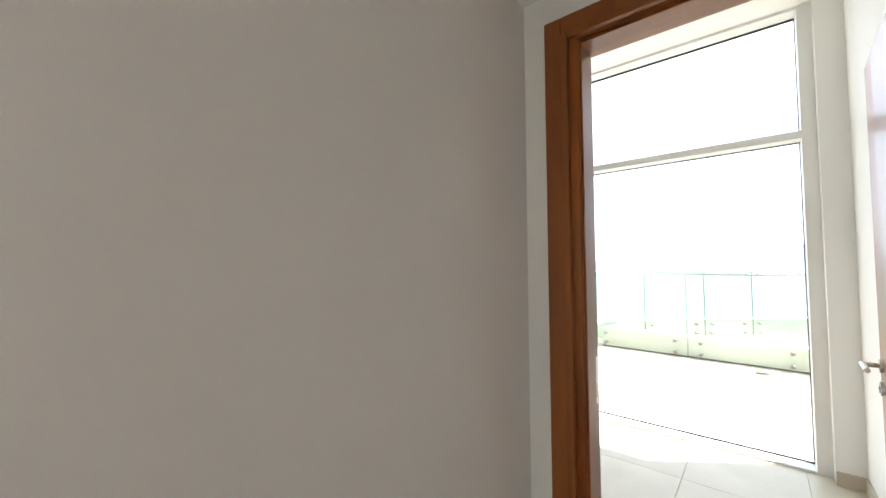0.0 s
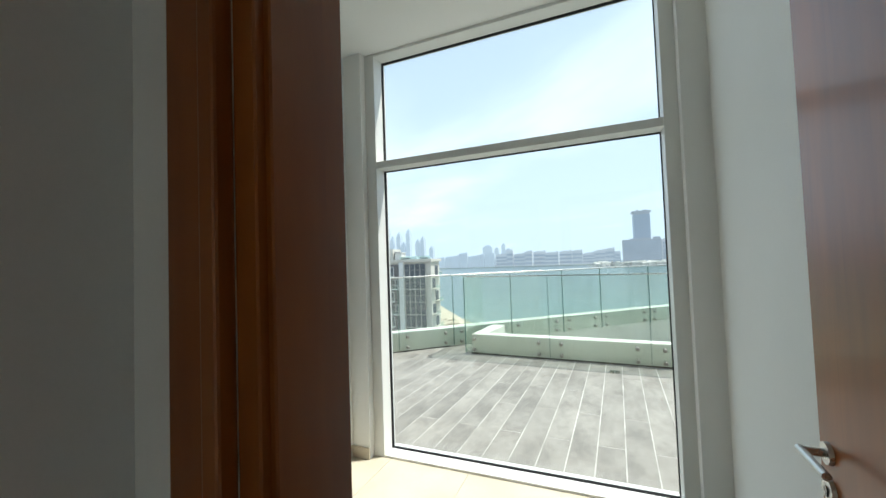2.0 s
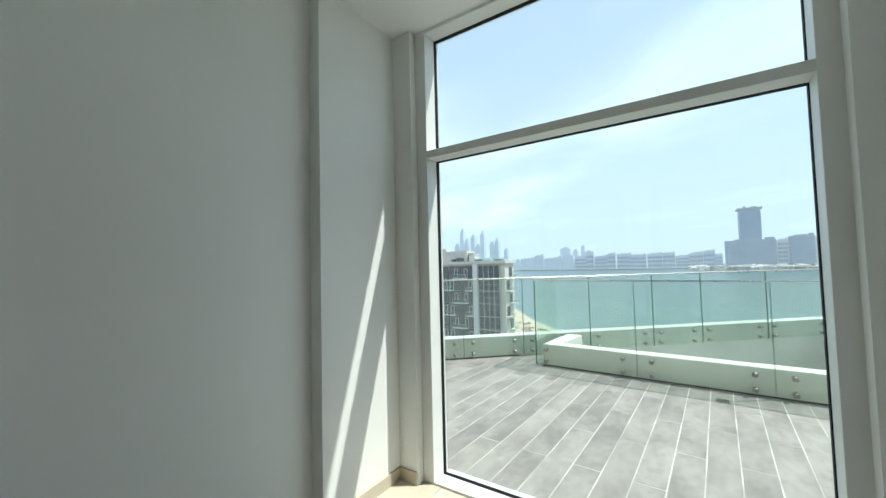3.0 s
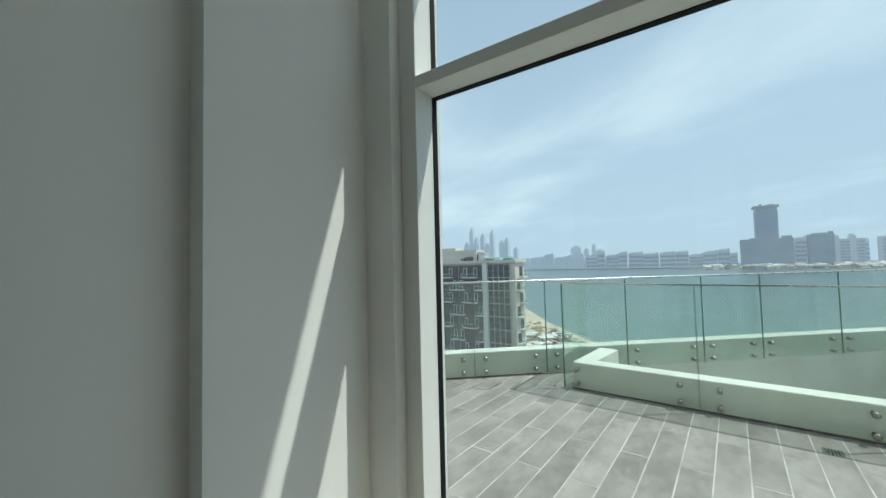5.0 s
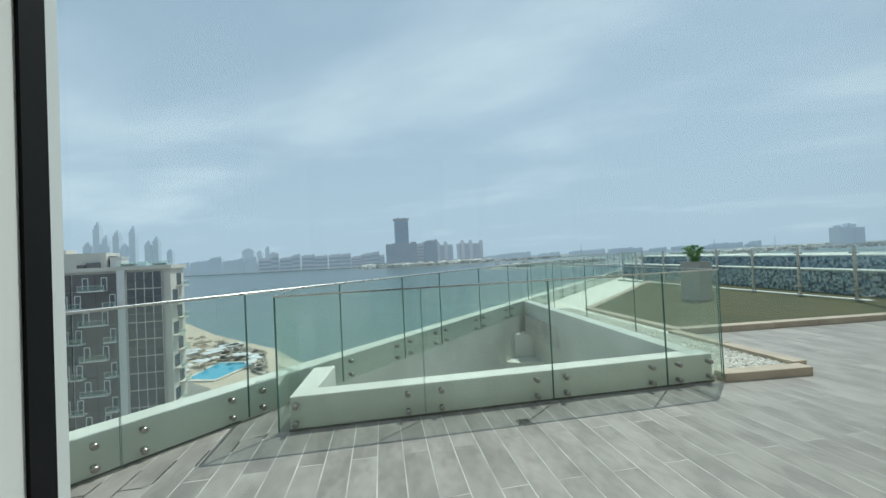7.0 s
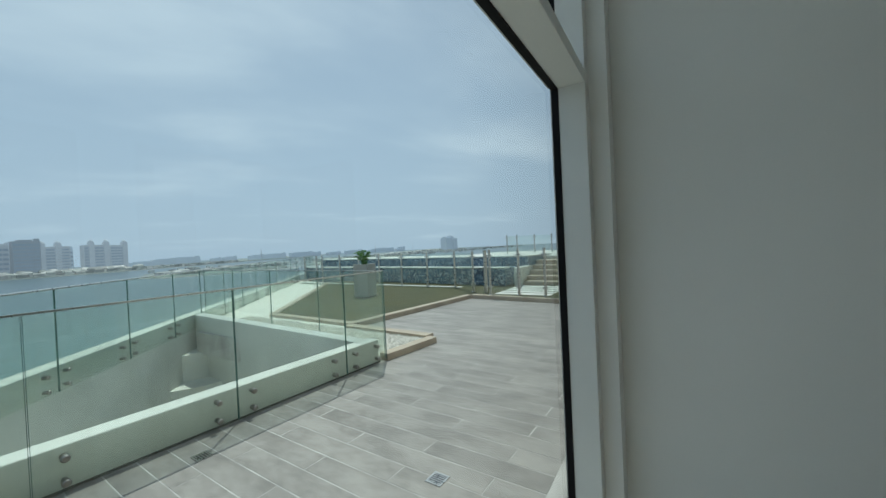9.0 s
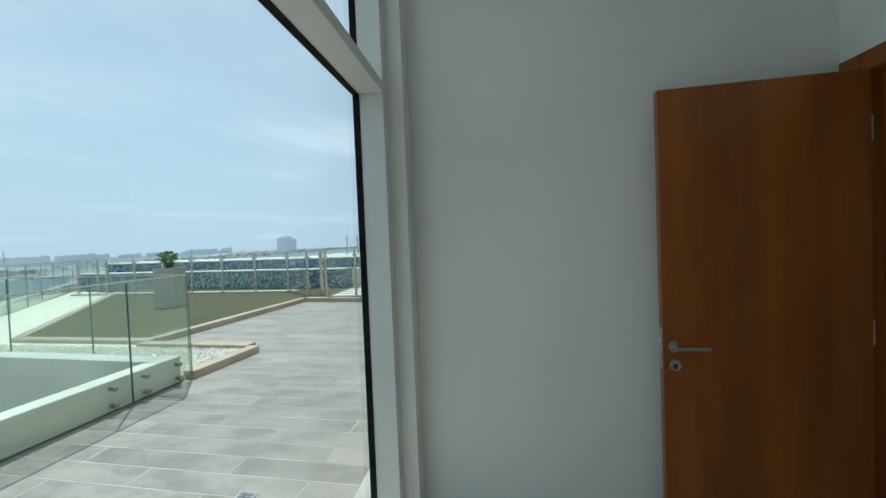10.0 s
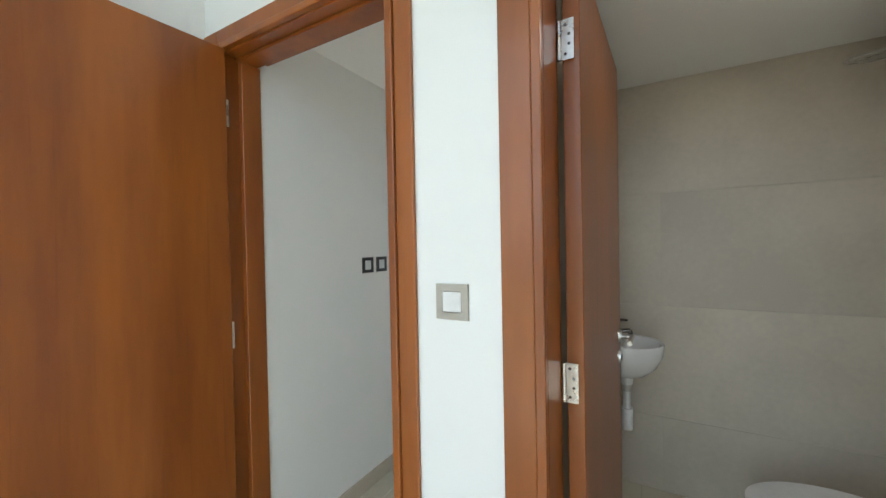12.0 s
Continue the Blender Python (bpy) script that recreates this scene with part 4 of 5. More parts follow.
def palm(x, y, z, seed):
    """Short palm: arching stalks, each with rows of narrow leaflets."""
    rng = random.Random(seed)
    p = thing("potted_palm", "small bright green palm in a grey planter", "plant", pose(x, y, z))
    bm = bmesh.new()
    cyl(bm, (0, 0, 0), (0.01, 0, 0.12), 0.05, 0.03, 8)
    part("stem", bm, M_THATCH, p)
    for k in range(13):
        a, rise, reach = 2 * math.pi * k / 13 + rng.uniform(-0.2, 0.2), rng.uniform(0.20, 0.40), rng.uniform(0.12, 0.28)
        bm = bmesh.new()
        way, side = Vector((math.cos(a), math.sin(a), 0)), Vector((-math.sin(a), math.cos(a), 0))
        pts = [way * (reach * s) + Vector((0, 0, 0.08 + rise * math.sin(2.0 * s) / 0.91)) for s in (0, 0.25, 0.5, 0.75, 1.0)]
        for q0, q1 in zip(pts, pts[1:]):
            cyl(bm, q0, q1, 0.006, 0.004, 5)
            for s in (0.1, 0.4, 0.7):
                c = q0.lerp(q1, s)
                for sg in (-1, 1):
                    tipp = c + side * sg * rng.uniform(0.06, 0.12) + way * 0.05 + Vector((0, 0, rng.uniform(-0.05, 0.02)))
                    mid = c.lerp(tipp, 0.5) + Vector((0, 0, 0.018))
                    w = way * 0.024
                    vs = [bm.verts.new(v) for v in (c, mid - w, tipp, mid + w)]
                    bm.faces.new(vs)
        part("frond", bm, M_LEAF, p)
    return p


palm(8.86, 7.80, 0.942, 3)

# ---- ground, sea and coast ----
SEA = -46.0
bm = bmesh.new()
bmesh.ops.create_circle(bm, cap_ends=True, segments=96, radius=4900)
bm.transform(Matrix.Translation((0, 0, SEA)))
solo("water", bm, M_SEA, "calm turquoise sea reaching the horizon", "sea", "structure")
COAST = [(-420, 620), (-260, 470), (-183, 408), (-135, 335), (-102, 285), (-70, 246), (-50, 222), (-22, 170), (0, 120), (25, 60), (60, 0)]
solo("beach", prism(bmesh.new(), COAST + [(60, -400), (-900, -400), (-900, 700)], SEA - 2, SEA + 0.5), M_SAND, "pale sandy beach along the bay", "beach", "structure")
solo("ground", prism(bmesh.new(), [(-330, 440), (-215, 345), (-140, 250), (-95, 195), (-60, 160), (-30, 110), (0, 60), (30, 0), (30, -390), (-890, -390), (-890, 600)], SEA - 2, SEA + 0.9), M_CITY, "paved ground behind the beach", "ground", "structure")
solo("podium", boxes((-30, -30, SEA, 30, -0.2, -3.1), (-6, -0.2, SEA, 20, 2.5, -3.1)), M_FACADE, "body of the apartment block below the terrace", "building", "structure")

# hotel pool, parasols and beach shades
hp = thing("hotel_pool", "bright blue hotel pool far below", "pool")
part("basin", prism(bmesh.new(), [(-74, 176), (-62, 171), (-54, 190), (-58, 196), (-70, 199)], SEA + 0.9, SEA + 1.2), M_POOLW, hp)
part("pool_edge", prism(bmesh.new(), [(-76, 174), (-61.5, 169), (-52, 190), (-57, 198), (-72, 201)], SEA + 0.6, SEA + 1.1), M_BLDG, hp)
rng = random.Random(8)


def parasol(x, y, r, material, label, group):
    p = thing("parasol", label, "parasol", pose(x, y, SEA + 0.9), group)
    bm = bmesh.new()
    lathe(bm, [(r, 2.3), (r * 0.98, 2.4), (r * 0.5, 2.95), (0.05, 3.3)], seg=8)
    part("canopy", bm, material, p)
    bm = bmesh.new()
    cyl(bm, (0, 0, 0), (0, 0, 2.4), 0.06, None, 6)
    part("pole", bm, M_WHITE, p)
    return p


first = parasol(-78, 182, 2.4, M_WHITE, "white parasol beside the hotel pool", "pool parasols")
for _ in range(15):
    a = rng.uniform(0, 6.28)
    copy_thing(first, pose(-66 + 15 * math.cos(a) + rng.uniform(-3, 3), 186 + 18 * math.sin(a), SEA + 0.9))
first = parasol(-52, 205, 1.7, M_THATCH, "brown thatched beach parasol", "beach parasols")
for k in range(58):
    s = rng.random()
    copy_thing(first, pose(-50 - 55 * s + rng.uniform(-20, 2), 200 + 70 * s + rng.uniform(-18, 6), SEA + 0.6))
for k in range(9):
    x, y = -88 + rng.uniform(-14, 16), 205 + rng.uniform(-20, 26)
    h = thing("beach_hut", "low pale beach hut with flat roof", "hut", pose(x, y, SEA + 0.9, 0, 0, rng.uniform(20, 50)), "beach huts")
    part("hut_wall", boxes((-4, -2.4, 0, 4, 2.4, 2.8)), M_BLDG, h)
    part("hut_roof", boxes((-4.6, -3, 2.8, 4.6, 3, 3.1)), M_WHITE, h)


# rows of sun loungers and low shades between pool and water
rng = random.Random(31)
verts, faces = [], []
for row in range(13):
    for n in range(20):
        u, w = n / 19.0, row / 12.0
        x, y = -86 + 34 * u + 9 * w + rng.uniform(-0.8, 0.8), 246 - 74 * u * 0.55 - 34 * w + rng.uniform(-0.8, 0.8)
        if -78 < x < -50 and 168 < y < 202:
            continue
        a, base, hgt = rng.uniform(0.4, 0.8), len(verts), rng.choice((0.5, 0.6, 2.4))
        ca, sa = math.cos(a), math.sin(a)
        lx, ly = (0.8, 1.9) if hgt < 1 else (1.5, 1.5)
        for zz in (hgt - 0.35, hgt):
            verts += [(x + ca * p - sa * q, y + sa * p + ca * q, SEA + 0.9 + zz) for p, q in ((-lx, -ly), (lx, -ly), (lx, ly), (-lx, ly))]
        faces += [tuple(base + i for i in f) for f in ((4, 5, 6, 7), (0, 1, 5, 4), (1, 2, 6, 5), (2, 3, 7, 6), (3, 0, 4, 7), (3, 2, 1, 0))]
me = bpy.data.meshes.new("beach_loungers")
me.from_pydata(verts, [], faces)
me.materials.append(M_LOUNGE)
tagged(new("beach_loungers", me), "rows of grey brown sun loungers and shades on sand", "loungers", kind="stuff")


def apartment_block():
    """Neighbouring block: dark panelled bays with staggered white balconies, a pale pier, a glazed bay and a balconied end wall."""
    b = thing("apartment_building", "dark and cream apartment block with balconies by the beach", "building", pose(0, 74, 0))
    top, fl = 2.0, 2.92
    part("wall", boxes((-64, 0.3, SEA, -33.4, 5.2, top)), M_BLDG, b, "cream rendered walls")
    part("roof", boxes((-64.4, -0.25, top - 0.35, -33.0, 5.6, top + 0.30)), M_BLDG, b)
    plant = part("roof_plant_room", boxes((-64, 1.2, top + 0.30, -43.6, 5.0, top + 2.9), (-60, 2.0, top + 2.9, -50, 4.5, top + 3.6)), M_BLDG, b)
    part("louvre", boxes((-43.62, 1.8, top + 0.8, -43.55, 4.4, top + 2.3)), M_BLDGDARK, plant)
    part("lift_head", boxes((-43.2, 1.5, top + 0.30, -41.5, 3.6, top + 1.9), (-43.4, 1.3, top + 1.9, -41.3, 3.8, top + 2.05)), M_WHITE, b, "white rooftop lift housing")
    part("roof_machine", boxes((-46.2, 0.5, top + 0.30, -44.4, 1.1, top + 1.2), (-47.6, 0.6, top + 0.3, -46.6, 1.1, top + 0.9)), M_BLDGDARK, b, "dark rooftop machines")
    part("roof_kerb", boxes((-41.0, 0.4, top + 0.30, -38.9, 0.9, top + 0.75), (-36.2, 0.5, top + 0.3, -34.3, 0.9, top + 0.65)), M_BLDGDARK, b)
    part("roof_railing", boxes((-41.2, 0.1, top + 0.30, -33.3, 0.14, top + 1.05)), M_BALGLASS, b, "glass roof railing")
    part("pier", boxes((-41.25, -0.45, SEA, -40.05, 0.3, top - 0.35)), M_WHITE, b)
    for j in range(5):
        part("mullion", boxes((-40.04 + 1.335 * j, -0.05, SEA, -39.94 + 1.335 * j, 0.02, top - 0.75)), M_BLDG, b)
    for k in range(15):
        z = top - 0.75 - fl * (k + 1)
        for x0, x1 in ((-54.9, -48.25), (-47.95, -41.3)):
            for h in range(2):
                half = (x1 - x0) / 2
                part("dark_panel", boxes((x0 + half * h + 0.03, 0.0, z + 0.03, x0 + half * (h + 1) - 0.03, 0.3, z + fl - 0.03)), M_BLDGDARK, b)
            if k % 2:
                decks = ((x0, x0 + 1.75, x0 + 0.30), (x1 - 1.75, x1, x1 - 1.30))
            else:
                decks = ((x0 + 1.35, x1 - 1.45, None),)
            for d0, d1, door in decks:
                deck = part("balcony", boxes((d0, -1.1, z - 0.10, d1, 0.0, z + 0.12), (d0, -1.1, z + 0.92, d1, -1.04, z + 0.98), (d0, -1.1, z + 0.12, d0 + 0.05, -1.04, z + 0.92), (d1 - 0.05, -1.1, z + 0.12, d1, -1.04, z + 0.92)), M_WHITE, b, "white balcony slab with rail")
                part("balcony_glass", boxes((d0 + 0.06, -1.08, z + 0.14, d1 - 0.06, -1.05, z + 0.90)), M_BALGLASS, deck)
                for dx in ((door,) if door else (d0 + 0.1, d1 - 1.0)):
                    w = part("window", boxes((dx, -0.06, z + 0.12, dx + 0.12, 0.0, z + 2.15), (dx + 0.80, -0.06, z + 0.12, dx + 0.92, 0.0, z + 2.15), (dx, -0.06, z + 2.15, dx + 0.92, 0.0, z + 2.29)), M_WHITE, b, "white framed balcony door")
                    part("pane", boxes((dx + 0.12, -0.03, z + 0.12, dx + 0.80, -0.005, z + 2.15)), M_BLDGGLASS, w)
        for j in range(4):
            for h in range(2):
                x = -39.98 + 1.335 * j
                part("window", boxes((x, 0.02, z + fl / 2 * h + 0.05, x + 1.27, 0.3, z + fl / 2 * (h + 1) - 0.02)), M_BLDGGLASS, b, "dark glazed facade bay")
        part("mullion_frame", boxes((-40.05, -0.045, z - 0.06, -34.60, 0.02, z + 0.08)), M_BLDG, b)
        for x in (-61.5, -58.5):
            part("window", boxes((x, 0.2, z + 1.0, x + 0.9, 0.302, z + 2.3)), M_BLDGGLASS, b)
        y = 0.7 if k % 2 else 2.3
        deck = part("balcony", boxes((-33.4, y, z - 0.10, -32.3, y + 2.3, z + 0.14), (-32.36, y, z + 0.9, -32.3, y + 2.3, z + 1.0)), M_BLDG, b)
        part("balcony_glass", boxes((-32.36, y + 0.05, z + 0.14, -32.32, y + 2.25, z + 0.9)), M_BALGLASS, deck)
        part("window", boxes((-33.42, y + 0.2, z + 0.2, -33.38, y + 2.0, z + 2.4)), M_BLDGGLASS, b)
    return b


apartment_block()


# ---- far shore ----
def far_block(x0, x1, y, top, material, label, depth=60, roof=True, base=SEA + 2, windows=0, bays=1):
    """A far slab with stepped roof blocks and, where it shows, window bands split into bays."""
    b = thing("far_building", label, "building", pose((x0 + x1) / 2, y, 0))
    h = (x1 - x0) / 2
    part("wall", boxes((-h, 0, base, h, depth, top)), material, b)
    if roof:
        part("roof", boxes((-h * 0.6, depth * 0.2, top, h * 0.5, depth * 0.8, top + 5), (h * 0.6, 0, top, h * 0.95, depth * 0.4, top + 9)), material, b)
    for k in range(windows):
        z, tall = base + 12 + k * (top - base - 16) / windows, (top - base - 16) / windows * 0.5
        bm = bmesh.new()
        for n in range(bays):
            box(bm, h * (-0.94 + 1.88 * n / bays) + (1.5 if n else 0), -0.8, z, h * (-0.94 + 1.88 * (n + 1) / bays), 0.0, z + tall)
        part("window", bm, M_FARWIN, b)
    return b


def gabled_block(x0, x1, y, top, towers):
    """Resort block with raised stair towers under little domed caps."""
    b = far_block(x0, x1, y, top, M_FAR3, "hazy resort block with raised corner towers", 50, False, windows=8, bays=5)
    h = (x1 - x0) / 2
    for u in towers:
        t = part("tower", boxes((h * u - 9, -3, SEA + 2, h * u + 9, 22, top + 12)), M_FAR3, b)
        bm = bmesh.new()
        lathe(bm, [(9.5, 0), (8.5, 4), (5, 8), (0.6, 11)], (h * u, 9, top + 12), seg=8)
        part("cap", bm, M_FAR3, t)
    return b


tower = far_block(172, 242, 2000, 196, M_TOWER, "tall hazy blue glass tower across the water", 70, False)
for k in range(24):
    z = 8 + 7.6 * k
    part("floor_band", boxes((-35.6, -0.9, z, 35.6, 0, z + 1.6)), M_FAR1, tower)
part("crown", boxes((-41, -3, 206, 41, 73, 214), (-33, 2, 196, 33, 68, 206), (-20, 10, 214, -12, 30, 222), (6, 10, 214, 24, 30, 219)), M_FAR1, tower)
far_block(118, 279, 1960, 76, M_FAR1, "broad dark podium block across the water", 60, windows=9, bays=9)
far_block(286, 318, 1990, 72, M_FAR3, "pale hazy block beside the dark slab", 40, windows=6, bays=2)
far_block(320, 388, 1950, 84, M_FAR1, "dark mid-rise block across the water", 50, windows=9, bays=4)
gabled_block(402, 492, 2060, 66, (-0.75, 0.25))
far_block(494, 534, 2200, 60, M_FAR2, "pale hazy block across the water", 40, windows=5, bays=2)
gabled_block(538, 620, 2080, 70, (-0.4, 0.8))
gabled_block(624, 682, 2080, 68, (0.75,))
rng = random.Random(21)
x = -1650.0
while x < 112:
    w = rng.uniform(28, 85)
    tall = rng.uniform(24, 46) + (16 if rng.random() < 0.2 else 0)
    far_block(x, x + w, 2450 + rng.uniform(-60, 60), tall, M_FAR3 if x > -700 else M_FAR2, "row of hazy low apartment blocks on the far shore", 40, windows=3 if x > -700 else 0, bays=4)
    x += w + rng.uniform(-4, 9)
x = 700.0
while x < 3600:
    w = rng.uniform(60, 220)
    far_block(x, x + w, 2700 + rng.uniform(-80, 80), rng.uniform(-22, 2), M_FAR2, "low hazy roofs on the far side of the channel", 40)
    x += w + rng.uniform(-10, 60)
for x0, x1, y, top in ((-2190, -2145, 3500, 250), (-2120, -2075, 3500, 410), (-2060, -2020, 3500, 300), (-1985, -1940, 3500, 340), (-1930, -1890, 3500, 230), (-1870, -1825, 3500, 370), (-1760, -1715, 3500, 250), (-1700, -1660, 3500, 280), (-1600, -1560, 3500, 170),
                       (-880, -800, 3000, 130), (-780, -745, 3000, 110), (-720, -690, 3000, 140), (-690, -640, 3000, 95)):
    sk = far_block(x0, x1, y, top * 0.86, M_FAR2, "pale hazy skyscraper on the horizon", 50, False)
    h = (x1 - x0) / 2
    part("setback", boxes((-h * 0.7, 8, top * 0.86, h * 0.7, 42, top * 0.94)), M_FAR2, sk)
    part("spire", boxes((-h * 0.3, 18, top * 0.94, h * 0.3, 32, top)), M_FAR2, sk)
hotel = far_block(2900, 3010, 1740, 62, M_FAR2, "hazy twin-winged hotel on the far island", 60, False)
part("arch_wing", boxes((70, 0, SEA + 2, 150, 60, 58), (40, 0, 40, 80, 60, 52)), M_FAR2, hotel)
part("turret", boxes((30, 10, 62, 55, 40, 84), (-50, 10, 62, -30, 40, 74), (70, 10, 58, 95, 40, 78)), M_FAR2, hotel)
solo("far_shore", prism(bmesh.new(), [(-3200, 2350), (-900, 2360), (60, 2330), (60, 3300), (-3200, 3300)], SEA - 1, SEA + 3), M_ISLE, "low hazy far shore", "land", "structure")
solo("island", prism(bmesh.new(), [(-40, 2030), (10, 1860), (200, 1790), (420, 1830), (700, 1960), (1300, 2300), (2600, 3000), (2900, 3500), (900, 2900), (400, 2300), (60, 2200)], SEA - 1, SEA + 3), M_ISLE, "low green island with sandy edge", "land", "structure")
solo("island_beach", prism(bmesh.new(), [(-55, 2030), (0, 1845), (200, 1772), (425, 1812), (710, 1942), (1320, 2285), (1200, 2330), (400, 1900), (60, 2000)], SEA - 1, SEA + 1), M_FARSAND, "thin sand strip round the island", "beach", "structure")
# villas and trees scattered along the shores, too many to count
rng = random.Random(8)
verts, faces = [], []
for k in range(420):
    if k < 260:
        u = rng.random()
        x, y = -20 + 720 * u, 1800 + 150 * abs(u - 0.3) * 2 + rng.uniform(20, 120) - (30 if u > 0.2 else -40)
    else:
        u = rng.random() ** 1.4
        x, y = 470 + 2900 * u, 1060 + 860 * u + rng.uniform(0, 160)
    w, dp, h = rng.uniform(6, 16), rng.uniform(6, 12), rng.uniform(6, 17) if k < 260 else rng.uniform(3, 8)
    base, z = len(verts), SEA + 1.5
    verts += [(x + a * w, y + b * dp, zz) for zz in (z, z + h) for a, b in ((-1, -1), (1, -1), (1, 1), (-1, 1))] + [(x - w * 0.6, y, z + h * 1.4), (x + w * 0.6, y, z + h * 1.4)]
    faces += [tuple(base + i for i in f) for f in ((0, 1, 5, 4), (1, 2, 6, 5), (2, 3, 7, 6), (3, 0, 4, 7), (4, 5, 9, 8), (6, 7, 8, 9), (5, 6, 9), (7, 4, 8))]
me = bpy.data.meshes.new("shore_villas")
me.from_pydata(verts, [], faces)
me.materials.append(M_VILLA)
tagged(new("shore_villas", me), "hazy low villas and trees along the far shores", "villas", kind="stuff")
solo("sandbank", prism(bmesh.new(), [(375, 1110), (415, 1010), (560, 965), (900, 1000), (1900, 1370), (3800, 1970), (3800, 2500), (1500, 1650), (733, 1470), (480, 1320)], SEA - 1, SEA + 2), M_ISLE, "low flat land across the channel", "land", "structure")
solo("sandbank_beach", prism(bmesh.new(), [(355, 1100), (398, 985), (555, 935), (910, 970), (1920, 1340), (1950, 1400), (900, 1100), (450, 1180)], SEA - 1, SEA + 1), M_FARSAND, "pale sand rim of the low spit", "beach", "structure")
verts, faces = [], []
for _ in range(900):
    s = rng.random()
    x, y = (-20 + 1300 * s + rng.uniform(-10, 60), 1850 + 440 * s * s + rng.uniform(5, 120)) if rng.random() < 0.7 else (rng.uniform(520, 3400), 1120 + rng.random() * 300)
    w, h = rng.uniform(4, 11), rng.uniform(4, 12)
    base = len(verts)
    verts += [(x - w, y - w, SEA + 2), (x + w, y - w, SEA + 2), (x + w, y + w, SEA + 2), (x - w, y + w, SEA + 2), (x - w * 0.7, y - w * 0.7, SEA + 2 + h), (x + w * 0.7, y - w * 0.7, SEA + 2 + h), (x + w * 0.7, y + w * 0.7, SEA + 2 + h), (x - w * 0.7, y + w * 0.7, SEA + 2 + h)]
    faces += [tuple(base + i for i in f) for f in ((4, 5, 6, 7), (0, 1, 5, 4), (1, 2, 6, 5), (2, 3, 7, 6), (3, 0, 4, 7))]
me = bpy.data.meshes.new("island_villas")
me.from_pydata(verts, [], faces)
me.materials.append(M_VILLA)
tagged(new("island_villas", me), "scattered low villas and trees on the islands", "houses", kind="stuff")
for x, y, h in ((820, 1290, 64), (1900, 1700, 70), (2600, 1900, 72)):
    lp = solo("light_mast", cyl(bmesh.new(), (x, y, SEA), (x, y, SEA + h), 1.6, 1.0, 8), M_FAR1, "slim far mast on the shore", "mast")

# ---- pieces: floor tiles, bathroom tiles, terrace planks ----
def piece(name, x0, y0, z0, x1, y1, z1, material, parent, edge=0.0015):
    bm = bmesh.new()
    box(bm, x0, y0, z0, x1, y1, z1)
    ob = link(name, bm, material)
    ob.parent = parent
    return ob


for i in range(-2, 5):
    for j in range(-11, 1):
        x0, x1, y0, y1 = 0.06 + 0.6 * i, 0.66 + 0.6 * i, -0.126 + 0.6 * (j - 1), -0.126 + 0.6 * j
        spans = [(max(x0, XL), min(x1, XR), max(y0, DW1), min(y1, -0.1265)), (max(x0, DOOR_L), min(x1, DOOR_R), max(y0, DW0), min(y1, DW1)),
                 (max(x0, CX0), min(x1, CX1), max(y0, -6.2), min(y1, DW0)), (max(x0, BX0), min(x1, BX1 - 0.012), max(y0, BY), min(y1, DW1))]
        for a, b, c, d in spans:
            if b - a > 0.01 and d - c > 0.01:
                piece("floor_tile", a + 0.0012, c + 0.0012, -0.006, b - 0.0012, d - 0.0012, 0.0, M_TILE, floor_ob)

back, side = bpy.data.objects["wall_bath_back"], bpy.data.objects["wall_bath_side"]
for k, (z0, z1) in enumerate(((0.0, 0.40), (0.40, 1.0), (1.0, 1.6), (1.6, BCEIL))):
    for j in range(-2, 3):
        x0 = 0.555 + 1.2 * j + (0.32 if k % 2 else 0)
        a, b = max(x0, BX0), min(x0 + 1.2, BX1 - 0.012)
        if b - a > 0.02:
            piece("wall_tile", a + 0.0008, BY - 0.0098, z0 + 0.0008, b - 0.0008, BY, z1 - 0.0008, M_BATHTILE, back)
        y0 = BY + 1.2 * (j + 1)
        a, b = max(y0, BY), min(y0 + 1.2, DW0)
        if b - a > 0.02:
            piece("wall_tile", BX0 - 0.0098, a + 0.001, z0 + 0.001, BX0, b - 0.001, z1 - 0.001, M_BATHTILE, side)

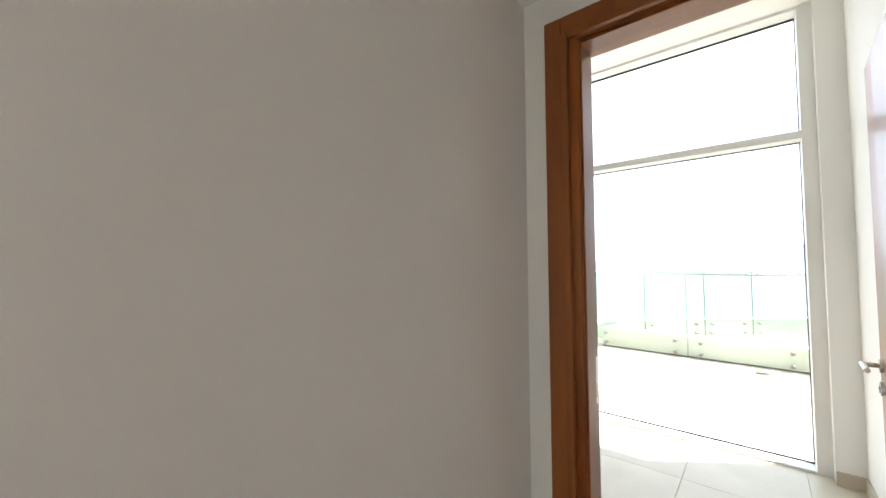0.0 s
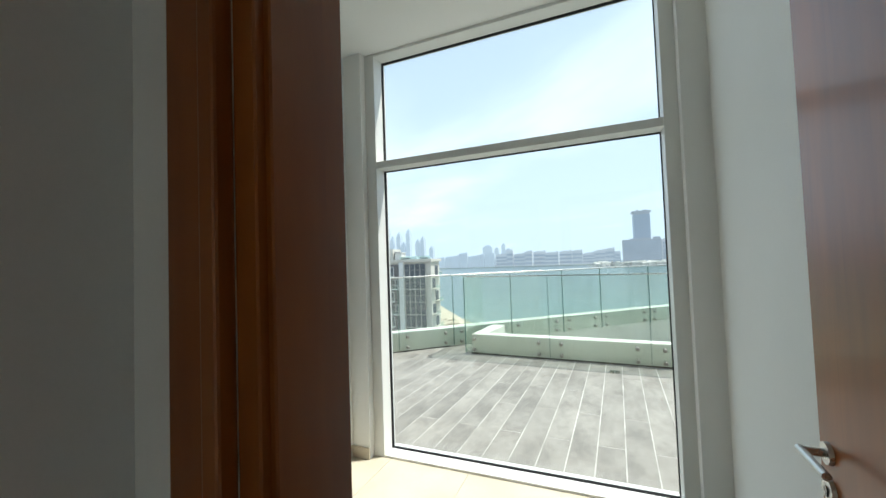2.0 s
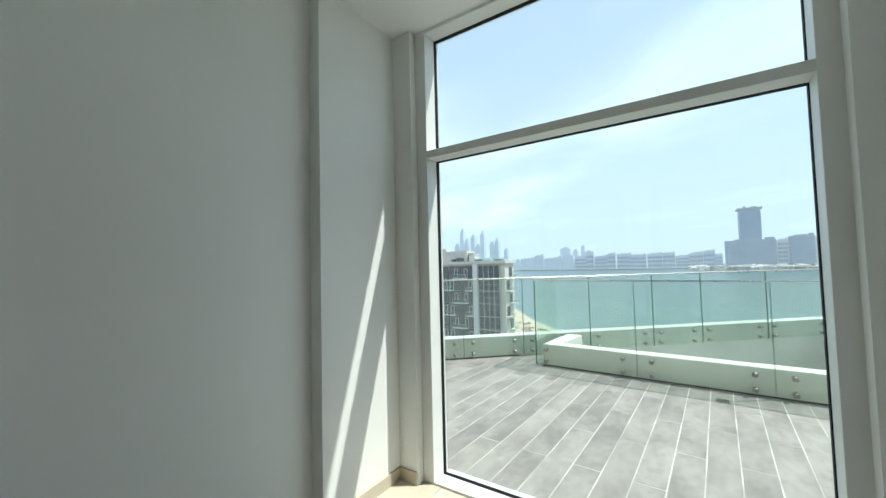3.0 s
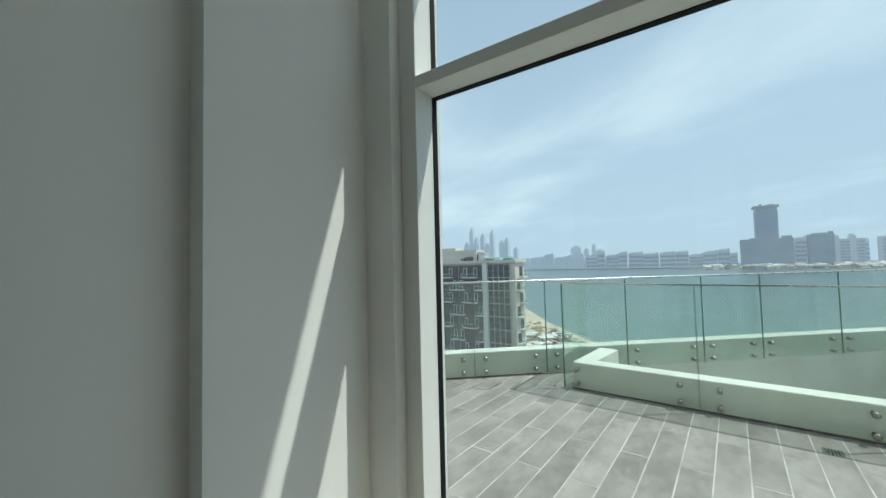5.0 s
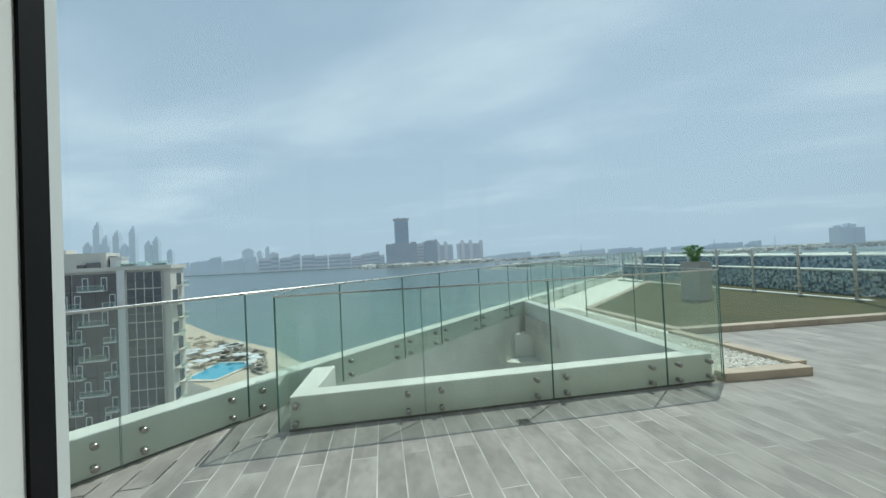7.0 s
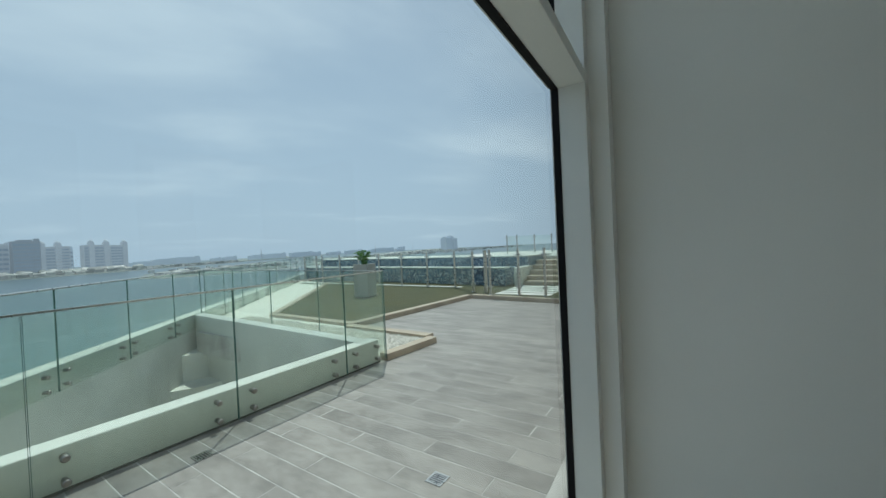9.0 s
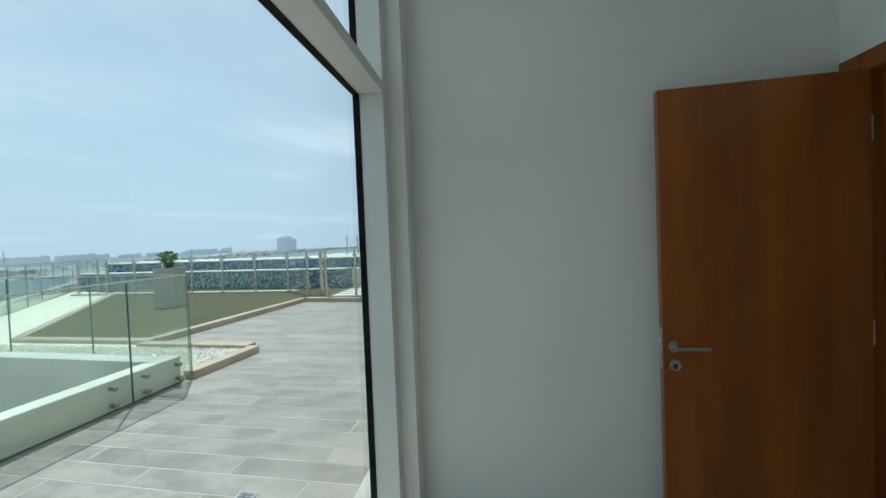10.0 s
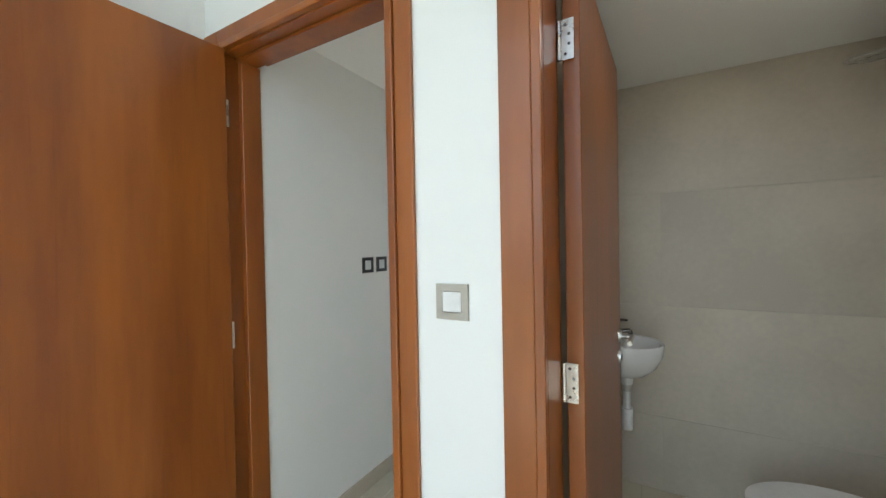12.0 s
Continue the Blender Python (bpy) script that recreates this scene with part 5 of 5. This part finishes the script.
# terrace planks: the nearest as pieces, the rest joined
PW, PL = 0.2, 1.22
inv_o = O.inverted()
rest_v, rest_f = [], []
half = bmesh.new()
box(half, 0.0048, 0.0048, -0.012, PW - 0.0048, PL - 0.0048, 0.0)
rounded(half, 0.0008, 1)
plank_me = bpy.data.meshes.new("terrace_plank")
half.to_mesh(plank_me)
half.free()
plank_me.materials.append(M_PLANK)
for i in range(-40, 78):
    for j in range(-4, 8):
        lx, ly = 0.376 + PW * i, -1.204 - (PL / 2 if i % 2 else 0) + PL * j
        corners = [T @ Vector((lx + a, ly + b, TZ)) for a, b in ((0, 0), (PW, 0), (PW, PL), (0, PL))]
        c = sum(corners, Vector()) / 4
        loc = inv_o @ c
        if min(v.y for v in corners) < 0.29 and c.x > 2.3 or min(v.y for v in corners) < 0.131:
            if max(v.y for v in corners) < 0.35:
                continue
        inside = max((inv_o @ v).y for v in corners) < 0.29
        clear = ly + PL < 0.24 or lx > 4.05 or (lx + PW < -0.37)
        if c.y > 5.6 or c.x > 13 or not inside and loc.y > 0.4:
            continue
        cut = min(v.y for v in corners) < 0.29 or not inside or not clear
        if not cut and -2.2 < c.x < 6.2:
            ob = new("terrace_plank", plank_me)
            ob.parent = terrace
            ob.matrix_basis = T @ Matrix.Translation((lx, ly, TZ))
            continue
        x0, x1, y0, y1 = lx + 0.0048, lx + PW - 0.0048, ly + 0.0048, ly + PL - 0.0048
        poly = [T @ Vector((a, b, TZ)) for a, b in ((x0, y0), (x1, y0), (x1, y1), (x0, y1))]
        planes = [(Vector((0, 1, 0)), 0.285 if c.x > 2.0 else 0.132), (O.to_3x3() @ Vector((0, -1, 0)), (O.to_3x3() @ Vector((0, -1, 0))).dot(O @ Vector((0, 0.1, 0))))]
        if -0.6 < lx + PW / 2 < 4.05 and ly < 0.15:
            nrm = T.to_3x3() @ Vector((0, -1, 0))
            planes.append((nrm, nrm.dot(T @ Vector((0, 0.2, 0)))))
        for nrm, dist in planes:
            out = []
            for p0, p1 in zip(poly, poly[1:] + poly[:1]):
                s0, s1 = nrm.dot(p0) - dist, nrm.dot(p1) - dist
                if s0 >= 0:
                    out.append(p0)
                if s0 * s1 < 0:
                    out.append(p0.lerp(p1, s0 / (s0 - s1)))
            poly = out
        if len(poly) < 3 or (-0.45 < lx < 4.0 and ly > 0.2):
            continue
        base = len(rest_v)
        k = len(poly)
        rest_v += [(v.x, v.y, TZ) for v in poly] + [(v.x, v.y, TZ - 0.012) for v in poly]
        rest_f.append(tuple(range(base, base + k)))
        rest_f += [(base + n, base + k + n, base + k + (n + 1) % k, base + (n + 1) % k) for n in range(k)]
me = bpy.data.meshes.new("terrace_planks")
me.from_pydata(rest_v, [], rest_f)
me.materials.append(M_PLANKREST)
ob = new("terrace_planks", me)
ob.parent = terrace
ob["kind"] = "stuff"
